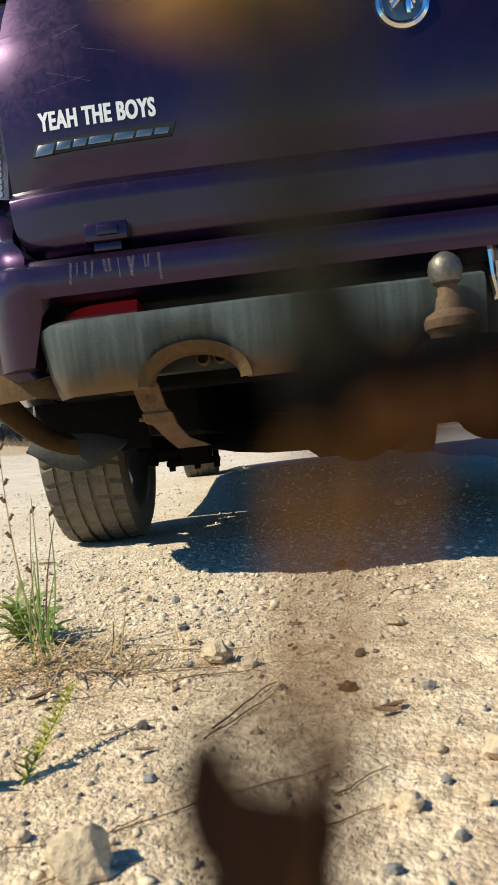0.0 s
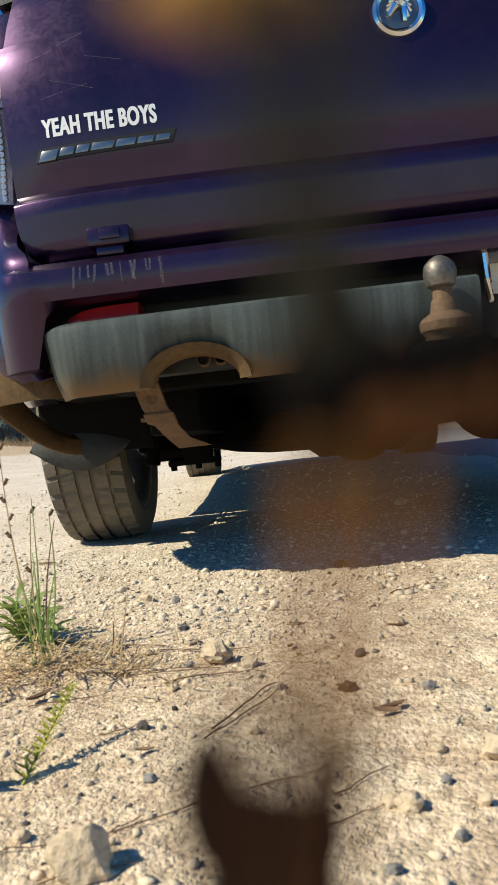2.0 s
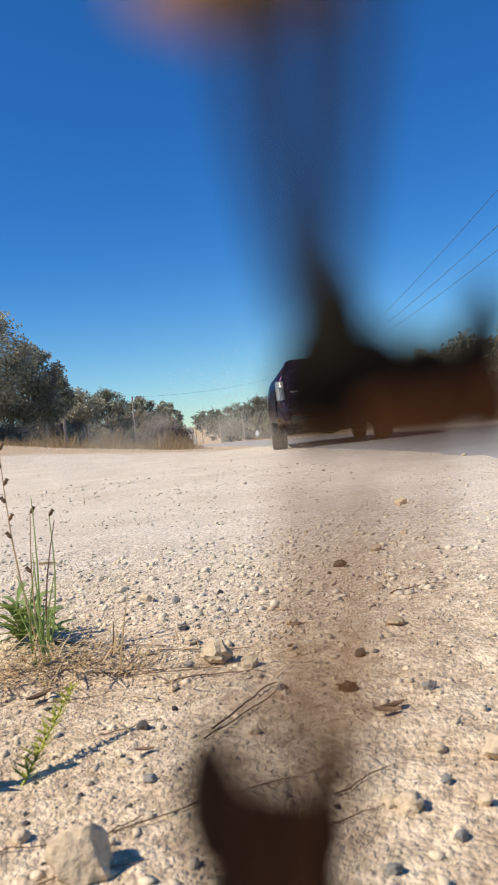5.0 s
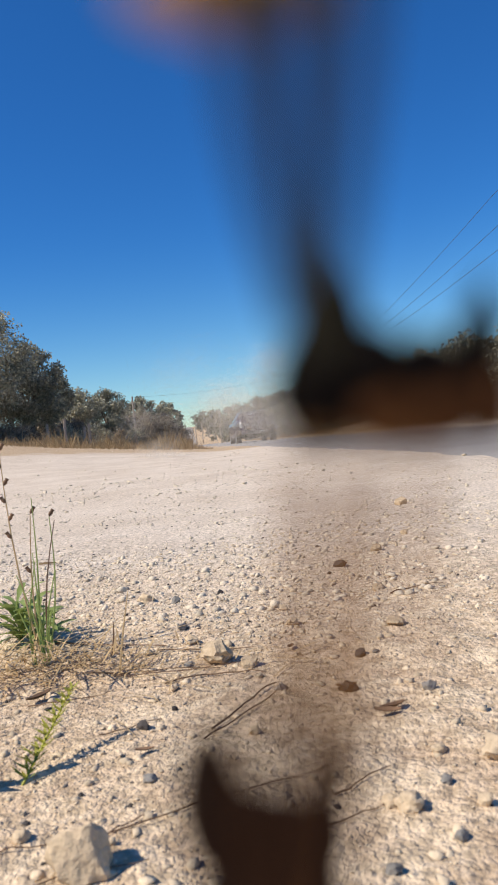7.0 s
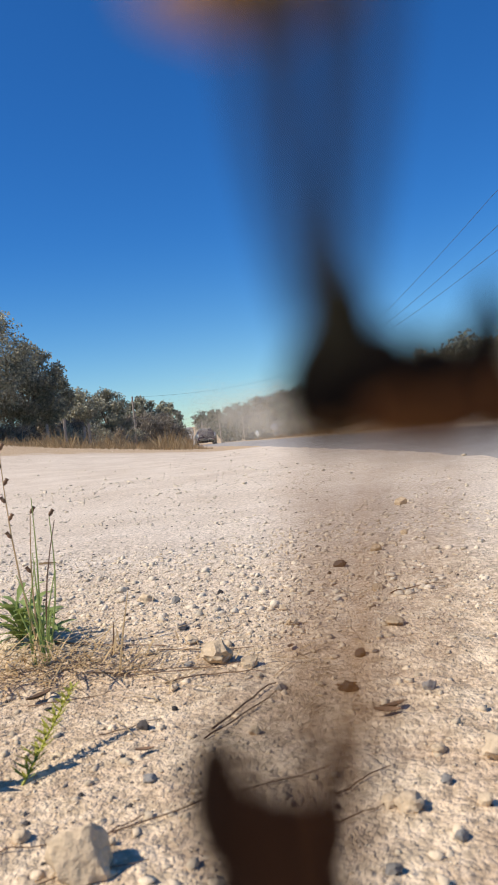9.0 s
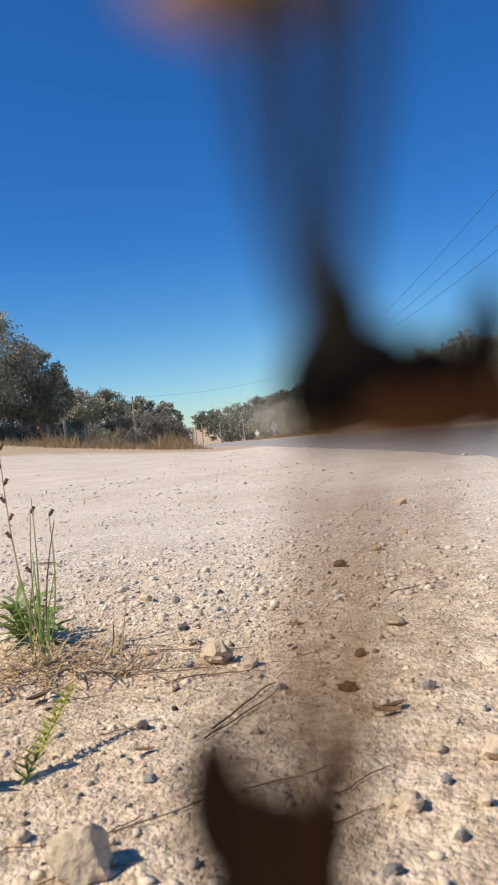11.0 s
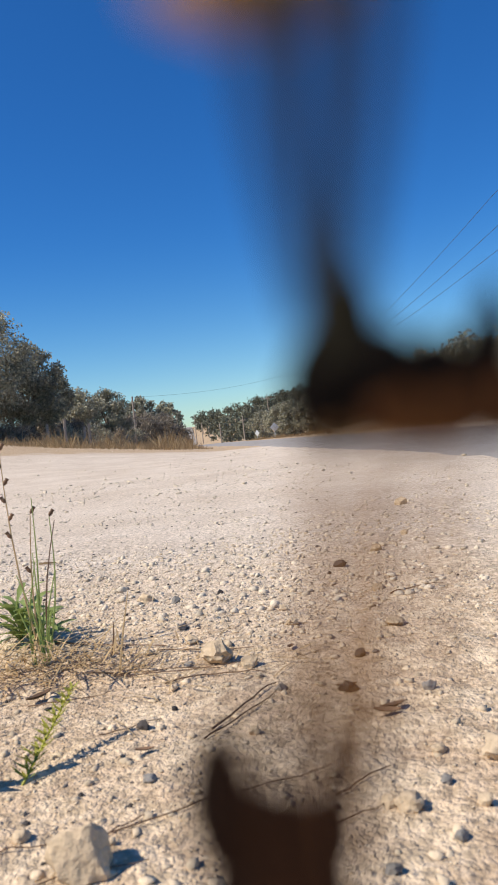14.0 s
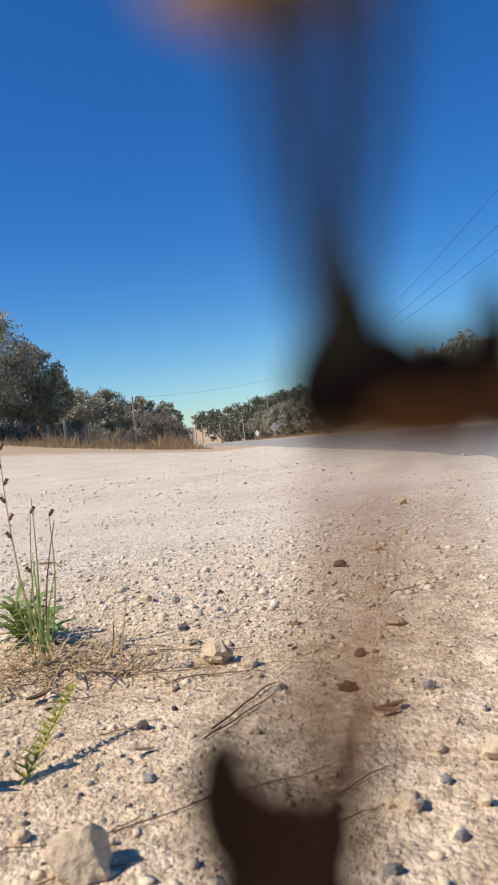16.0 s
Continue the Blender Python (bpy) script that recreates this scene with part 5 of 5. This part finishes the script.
def fence_post(x, y, h, r=0.06):
    bm = bmesh.new()
    tube(bm, [(0, 0, -0.1), (0.01, 0, h * 0.6), (0.015, 0, h)], [r, r * 0.95, r * 0.9], 8)
    ob = finish("fence_post", bm, "pole_wood")
    ob.location = (x, y, height(x, y, False))
    tagged(ob, "weathered pale timber fence post in dry grass", "fence post", group="fence posts")


def build_surroundings():
    tree("gum_tree", -10.5, 28, 6.9, 2.6, 1, leaf=0.13, clumps=200, per=150, low=0.13)
    tree("gum_tree", -8.8, 31, 5.2, 1.75, 2, leaf=0.13, clumps=140, per=130, low=0.13)
    tree("gum_tree", -9.6, 42, 4.4, 1.7, 3, leaf=0.15, clumps=95, per=120, low=0.10)
    tree("gum_tree", -8.3, 45, 4.15, 1.5, 4, leaf=0.15, clumps=85, per=120, low=0.10)
    tree("gum_tree", -11.5, 44, 4.6, 1.8, 14, leaf=0.18, clumps=80, per=90, low=0.05)
    tree("gum_tree", -8.3, 60, 4.6, 1.5, 5, leaf=0.20, clumps=80, per=90, low=0.2)
    tree("gum_tree", -6.6, 62, 4.1, 1.4, 6, leaf=0.20, clumps=70, per=90, low=0.2)
    grey = "leafless grey thicket on a dry bank"
    for k, (x, y, top, s) in enumerate(((-7.6, 54, 3.2, 1.7), (-6.2, 56, 2.9, 1.5), (-8.9, 52, 2.9, 1.5), (-5.6, 60, 2.5, 1.2), (-7.9, 33, 1.9, 1.1), (-9.6, 33, 2.0, 1.2))):
        bush("grey_bush", x, y, top, s, 30 + k, 0.12, "dry_bush", grey, per=170, clumps=44, twigs=30)
    for k, (x, y, top, s) in enumerate(((-9.0, 29, 1.9, 1.1), (-7.6, 31, 1.6, 0.9), (-8.8, 35, 2.0, 1.1), (-8.0, 38, 1.9, 1.2), (-7.2, 41, 1.7, 1.0), (-10.5, 36, 2.3, 1.3), (-10.2, 30, 2.1, 1.2), (-7.2, 47, 1.7, 1.0))):
        bush("scrub_bush", x, y, top, s, 130 + k, 0.10, "gum_leaf" if k % 2 else "dry_bush", "low dusty scrub under gum trees", per=90, clumps=36, twigs=24)
    dark = "dark green roadside tree mass"
    for k, (x, y, top, s) in enumerate(((3.9, 62, 3.0, 1.5), (4.7, 52, 2.8, 1.4), (5.6, 46, 3.0, 1.6), (5.7, 38, 3.0, 1.5), (6.6, 34, 3.2, 1.6), (7.2, 29, 3.2, 1.6), (8.0, 26, 3.1, 1.6), (8.2, 22, 2.8, 1.5), (9.6, 24, 3.4, 1.8), (6.6, 70, 4.2, 2.0), (3.4, 78, 3.6, 1.9), (1.9, 88, 3.4, 1.8))):
        tree("roadside_tree", x, y, top, s, 60 + k, leaf=0.15 if y < 40 else 0.2, clumps=60, per=75, low=0.02, label=dark)
    for k, (x, y, top, s) in enumerate(((5.1, 15.5, 0.75, 0.7), (5.6, 17, 0.95, 0.8), (5.0, 19, 0.75, 0.7), (5.3, 22, 0.9, 0.8), (6.4, 16, 1.3, 0.9), (4.9, 27, 0.8, 0.8))):
        bush("dry_bush", x, y, top, s, 90 + k, 0.06, "dry_bush", "tangled dry straw-coloured roadside bush", per=24, clumps=20, twigs=60)
    far_woods()
    dry_grass()
    pole = "weathered timber power pole"
    power_pole(-7.43, 50, 3.83, 0.0, 0, pole, 0.11)
    power_pole(-0.6, 120, 3.8, -1.7, 0.5, pole, 0.15)
    power_pole(-4.0, 110, 2.8, -1.7, 0, pole, 0.13)
    power_pole(4.6, 150, 8.3, -1.5, 1.1, "dark power pole with three insulators above trees", 0.16)
    power_pole(-12.4, 180, 7.1, 0.0, 0, pole, 0.17)
    power_pole(-10.3, 170, 4.9, 0.0, 0, pole, 0.15)
    power_pole(7.3, 60, 5.8, 0.3, 0.6, pole, 0.14)
    for a, b, c in ((6.85, 5.70, 7.6), (5.88, 5.62, 6.3), (5.2, 5.55, 5.0)):
        wire([(9.0, -16, a + (a - b) * 0.9), (8.15, 22.5, a - 0.1), (7.3, 60, b)])
    wire([(-7.43, 50, 3.8), (3.35, 62, 5.06), (14, 56, 5.1)], 0.006)
    diamond_sign(2.16, 60, 0.86, 0.26, 8)
    diamond_sign(1.0, 82, 0.62, 0.26, -50)
    for x, y, h in ((-7.72, 29, 0.85), (-6.55, 27, 1.0), (-6.3, 29, 0.8), (-5.9, 28, 0.9), (-6.3, 42, 0.7), (-5.9, 50, 0.75)):
        fence_post(x, y, h)


build_stones()
build_near_plants()
build_surroundings()


# ---------------------------------------------------------------- dry stalk right before the lens
def build_lens_stalk():
    """A dead weed stalk one to two centimetres from the eye, in the eye's own space: slopes across and up, and the distance."""
    e = thing("dead_stalk", CAM_POSE)

    def at(u, v, d=0.0187):
        return Vector((u * d, v * d, -d))

    def pod(u, v, ru, rv, mat, name="husk", tilt=0.0, d=0.0187):
        bm = bmesh.new()
        bmesh.ops.create_uvsphere(bm, u_segments=14, v_segments=9, radius=1.0)
        for w in bm.verts:
            p = w.co
            pinch = 1 - 0.3 * max(0, p.y)
            q = Vector((p.x * ru * pinch, p.y * rv, p.z * min(ru, rv) * 0.6)) * d
            q *= 1 + 0.12 * noise.noise(p * 2.3 + Vector((u * 40, v * 40, 0)))
            w.co = Matrix.Rotation(radians(tilt), 4, 'Z') @ q + at(u, v, d)
        part(name, bm, mat, e)

    def strand(pts, radii, mat, name):
        bm = bmesh.new()
        tube(bm, [at(*p) for p in pts], [r * p[2] for r, p in zip(radii, pts)], 8)
        part(name, bm, mat, e)

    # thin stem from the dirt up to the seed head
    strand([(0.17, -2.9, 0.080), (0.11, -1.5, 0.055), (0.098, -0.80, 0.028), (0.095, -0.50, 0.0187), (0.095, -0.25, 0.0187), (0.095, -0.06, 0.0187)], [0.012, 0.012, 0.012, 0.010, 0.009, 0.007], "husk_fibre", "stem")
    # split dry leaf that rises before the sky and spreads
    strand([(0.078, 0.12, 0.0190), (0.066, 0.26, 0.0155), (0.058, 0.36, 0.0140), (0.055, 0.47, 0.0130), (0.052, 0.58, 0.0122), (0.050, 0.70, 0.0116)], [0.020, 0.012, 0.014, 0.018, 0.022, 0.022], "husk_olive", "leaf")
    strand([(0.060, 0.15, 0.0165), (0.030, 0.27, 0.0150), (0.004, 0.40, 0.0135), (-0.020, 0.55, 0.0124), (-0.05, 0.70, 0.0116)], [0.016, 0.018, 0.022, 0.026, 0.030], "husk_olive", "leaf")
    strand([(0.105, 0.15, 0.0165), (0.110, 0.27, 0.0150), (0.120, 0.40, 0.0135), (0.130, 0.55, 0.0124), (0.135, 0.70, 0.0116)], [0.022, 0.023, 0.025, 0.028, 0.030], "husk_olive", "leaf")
    strand([(-0.17, 0.605, 0.0130), (-0.08, 0.602, 0.0130), (0.01, 0.602, 0.0130), (0.10, 0.615, 0.0130)], [0.02, 0.05, 0.05, 0.02], "husk_sunlit_tan", "bract")
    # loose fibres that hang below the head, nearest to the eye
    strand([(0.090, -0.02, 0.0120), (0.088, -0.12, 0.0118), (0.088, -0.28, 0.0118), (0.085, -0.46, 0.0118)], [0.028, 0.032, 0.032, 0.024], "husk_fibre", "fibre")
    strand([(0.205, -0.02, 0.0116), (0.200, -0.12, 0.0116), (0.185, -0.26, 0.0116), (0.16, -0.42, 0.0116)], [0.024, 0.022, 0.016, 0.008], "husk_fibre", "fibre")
    # seed head: shade painted near-black above, sunlit brown below
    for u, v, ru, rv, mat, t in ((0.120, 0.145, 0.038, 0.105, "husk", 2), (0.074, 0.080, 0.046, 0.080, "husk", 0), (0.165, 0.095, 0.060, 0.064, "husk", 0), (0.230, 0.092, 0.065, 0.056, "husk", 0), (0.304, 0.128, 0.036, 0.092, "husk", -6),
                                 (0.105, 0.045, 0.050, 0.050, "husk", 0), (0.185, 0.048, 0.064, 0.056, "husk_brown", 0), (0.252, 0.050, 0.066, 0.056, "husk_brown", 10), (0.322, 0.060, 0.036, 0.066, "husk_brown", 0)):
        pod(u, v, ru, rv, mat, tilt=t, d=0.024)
    # lower clawed bract, its shade painted near-black, and brown shreds round it
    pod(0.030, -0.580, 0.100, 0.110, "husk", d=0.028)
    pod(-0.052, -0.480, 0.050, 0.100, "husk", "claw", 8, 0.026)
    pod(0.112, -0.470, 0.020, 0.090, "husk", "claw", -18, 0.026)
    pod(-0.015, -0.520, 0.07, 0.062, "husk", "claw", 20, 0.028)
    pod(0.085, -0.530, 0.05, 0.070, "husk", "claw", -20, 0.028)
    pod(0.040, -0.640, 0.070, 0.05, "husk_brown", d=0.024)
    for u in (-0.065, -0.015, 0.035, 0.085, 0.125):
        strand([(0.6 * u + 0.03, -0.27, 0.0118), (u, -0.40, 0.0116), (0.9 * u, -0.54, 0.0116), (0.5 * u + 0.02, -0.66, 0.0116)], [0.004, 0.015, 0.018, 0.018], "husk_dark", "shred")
    tagged(e, "dead brown weed stalk with husks close to the lens", "dead stalk")
    return e


STALK = build_lens_stalk()


# ---------------------------------------------------------------- dust thrown up by the wheels
def dust_puff(r, n, fleck, seed):
    rng = np.random.default_rng(seed)
    blob = np.array([rng.normal(size=3) * r * np.array((0.65, 0.65, 0.35)) for _ in range(12)])
    size = r * rng.uniform(0.25, 0.55, 12)
    k = np.arange(n) % 12
    p = blob[k] + np.clip(rng.normal(size=(n, 3)), -2.0, 2.0) * size[k][:, None] * np.array((0.8, 0.8, 0.6))
    a, b = rng.normal(size=(n, 3)), rng.normal(size=(n, 3))
    a *= fleck / np.linalg.norm(a, axis=1)[:, None]
    b *= fleck / np.linalg.norm(b, axis=1)[:, None]
    ob = soup_np("dust_puff", np.stack((p, p + a, p + b), 1).reshape(-1, 3), np.arange(3 * n).reshape(-1, 3), "dust")
    tagged(ob, "thin drifting puff of pale tan dust", "dust", group="dust puffs", kind="stuff")
    return ob


PUFFS = [
    (0.22, 24000, 0.0035, ((0, -0.33, 3.3, -0.9), (2.7, -0.33, 3.3, -0.7), (3.0, -0.31, 3.35, -0.16), (3.4, -0.30, 3.95, 0.0), (3.8, -0.45, 4.2, 0.16), (4.2, -0.85, 4.8, 0.25), (6.3, -2.6, 7, 0.15), (9.0, -6, 12, -1.0), (16, -6, 12, -2))),
    (0.35, 32000, 0.0050, ((0, -0.1, 4.8, -1.5), (3.3, -0.1, 4.8, -1.2), (3.8, -0.25, 4.9, 0.10), (4.2, -0.60, 5.6, 0.36), (6.3, -1.8, 9, 0.05), (9.0, -5, 15, -1.2), (16, -5, 15, -2))),
    (0.45, 36000, 0.0060, ((0, 0.15, 6.2, -2.0), (3.6, 0.15, 6.2, -1.6), (4.0, -0.08, 5.75, 0.05), (4.2, -0.10, 6.2, 0.25), (6.3, -1.0, 11, 0.25), (9.0, -3, 18, -1.2), (16, -3, 18, -2))),
    (0.9, 36000, 0.0110, ((0, 0.8, 9, -3.2), (4.4, 0.8, 9, -2.6), (5.2, 0.7, 10, 0.4), (6.3, 0.1, 13, 0.8), (9.0, -0.5, 22, 0.7), (11.5, -1, 32, -3), (16, -1, 32, -4))),
    (1.2, 56000, 0.0140, ((0, 1.0, 13, -4.5), (5.0, 1.0, 13, -3.5), (5.8, 0.7, 14.5, 0.6), (6.3, 0.5, 15.5, 0.8), (7.0, 0.2, 18, 1.0), (9.0, 0.2, 27, 0.8), (12, 0.5, 40, -4), (16, 0.5, 40, -5))),
    (1.4, 64000, 0.0160, ((0, 0.8, 17, -5), (5.4, 0.8, 17, -4), (6.3, 0.35, 18, 0.7), (7.0, -0.3, 20, 1.2), (9.0, 0.5, 31, 1.0), (12, 2, 46, -4), (16, 2, 46, -5))),
    (1.9, 52000, 0.0225, ((0, 0, 24, -7), (6.0, 0, 24, -5), (7.0, -0.1, 25, 0.6), (9.0, 0.9, 36, 1.2), (11.3, 2, 46, 1.0), (14, 4, 60, -5), (16, 4, 60, -6))),
    (2.4, 40000, 0.0300, ((0, -1.3, 38, -8), (7.0, -1.3, 38, -6), (8.2, -1, 40, 0.8), (9.2, 0.3, 45, 1.3), (11.5, 2, 53, 1.0), (14, 5, 64, -6), (16, 5, 64, -7))),
]
DUST = [(dust_puff(r, n, f, 200 + k), rows) for k, (r, n, f, rows) in enumerate(PUFFS)]


# ---------------------------------------------------------------- what moves
CAR_PATH = [(0.0, 0.307, 1.150, -1.5), (1.8, 0.307, 1.150, -1.5), (2.0, 0.306, 1.172, -1.7), (2.5, 0.303, 1.398, -3.3), (3.0, 0.294, 2.078, -5.8), (3.3, 0.325, 2.681, -8.64), (3.5, 0.38, 3.21, -10.0), (3.8, 0.534, 4.257, -10.1),
            (4.2, 0.847, 5.75, -7.8), (4.7, 1.10, 8.2, -4.0), (5.4, 1.35, 13.8, 0.0), (6.3, 1.42, 24.0, 3.5), (7.0, 0.45, 33.0, 6.0), (8.0, -1.7, 47.0, 6.2), (9.0, -3.6, 65.0, 5.8),
            (9.2, -3.95, 69.0, 5.8), (10.2, -6.0, 90.0, 6.5), (11.2, -9.5, 118.0, 12.0), (13.0, -26.0, 140.0, 50.0), (16.0, -70.0, 160.0, 70.0)]


def motions():
    walk(CAR, [(t, pose(x, y, height(x, y, False) * smooth01(2.4, 3.4, y) - 0.018 * smooth01(1.2, 1.6, y) * smooth01(3.2, 2.4, y), 0, -0.2 * smooth01(1.2, 2.0, y) * smooth01(9.0, 4.5, y), a)) for t, x, y, a in CAR_PATH])
    sway = [(0.0, 0.0), (1.5, 0.1), (2.5, 0.2), (3.5, 0.32), (5.0, 0.2), (7.0, 0.13), (8.0, 0.4), (9.0, 0.6), (10.5, 0.45), (12.5, 0.6), (13.5, 0.9), (14.0, 0.75), (14.5, 1.2), (15.2, 0.8), (16.0, 0.95)]
    walk(STALK, [(t, CAM_POSE @ Matrix.Translation((d * 0.00053, 0, 0))) for t, d in sway])
    for k, (puff, rows) in enumerate(DUST):
        walk(puff, [(t, pose(x, y, z, 0, 0, 8 * t)) for t, x, y, z in rows])
    # wheels roll with the way gone, then at a steady rate once far off
    rows, way = [], 0.0
    last = CAR_PATH[0]
    turn = 0.0
    keys = []
    for p in CAR_PATH:
        way += math.hypot(p[1] - last[1], p[2] - last[2])
        keys.append((p[0], way))
        last = p
    t, angle, prev = 0.0, 0.0, 0.0
    while t <= 16.0:
        for (a, wa), (b, wb) in zip(keys, keys[1:]):
            if a <= t <= b:
                now = wa + (wb - wa) * (t - a) / (b - a)
                break
        angle -= min(radians(70), (now - prev) / 0.325)
        prev = now
        rows.append((t, angle))
        t += 1 / 30 if 1.8 < t < 9 else 0.1
    rows[-1] = (16.0, rows[-1][1])
    for h in HUBS:
        p = h.location.copy()
        walk(h, [(a, Matrix.Translation(p) @ Matrix.Rotation(b, 4, 'X')) for a, b in rows])


motions()
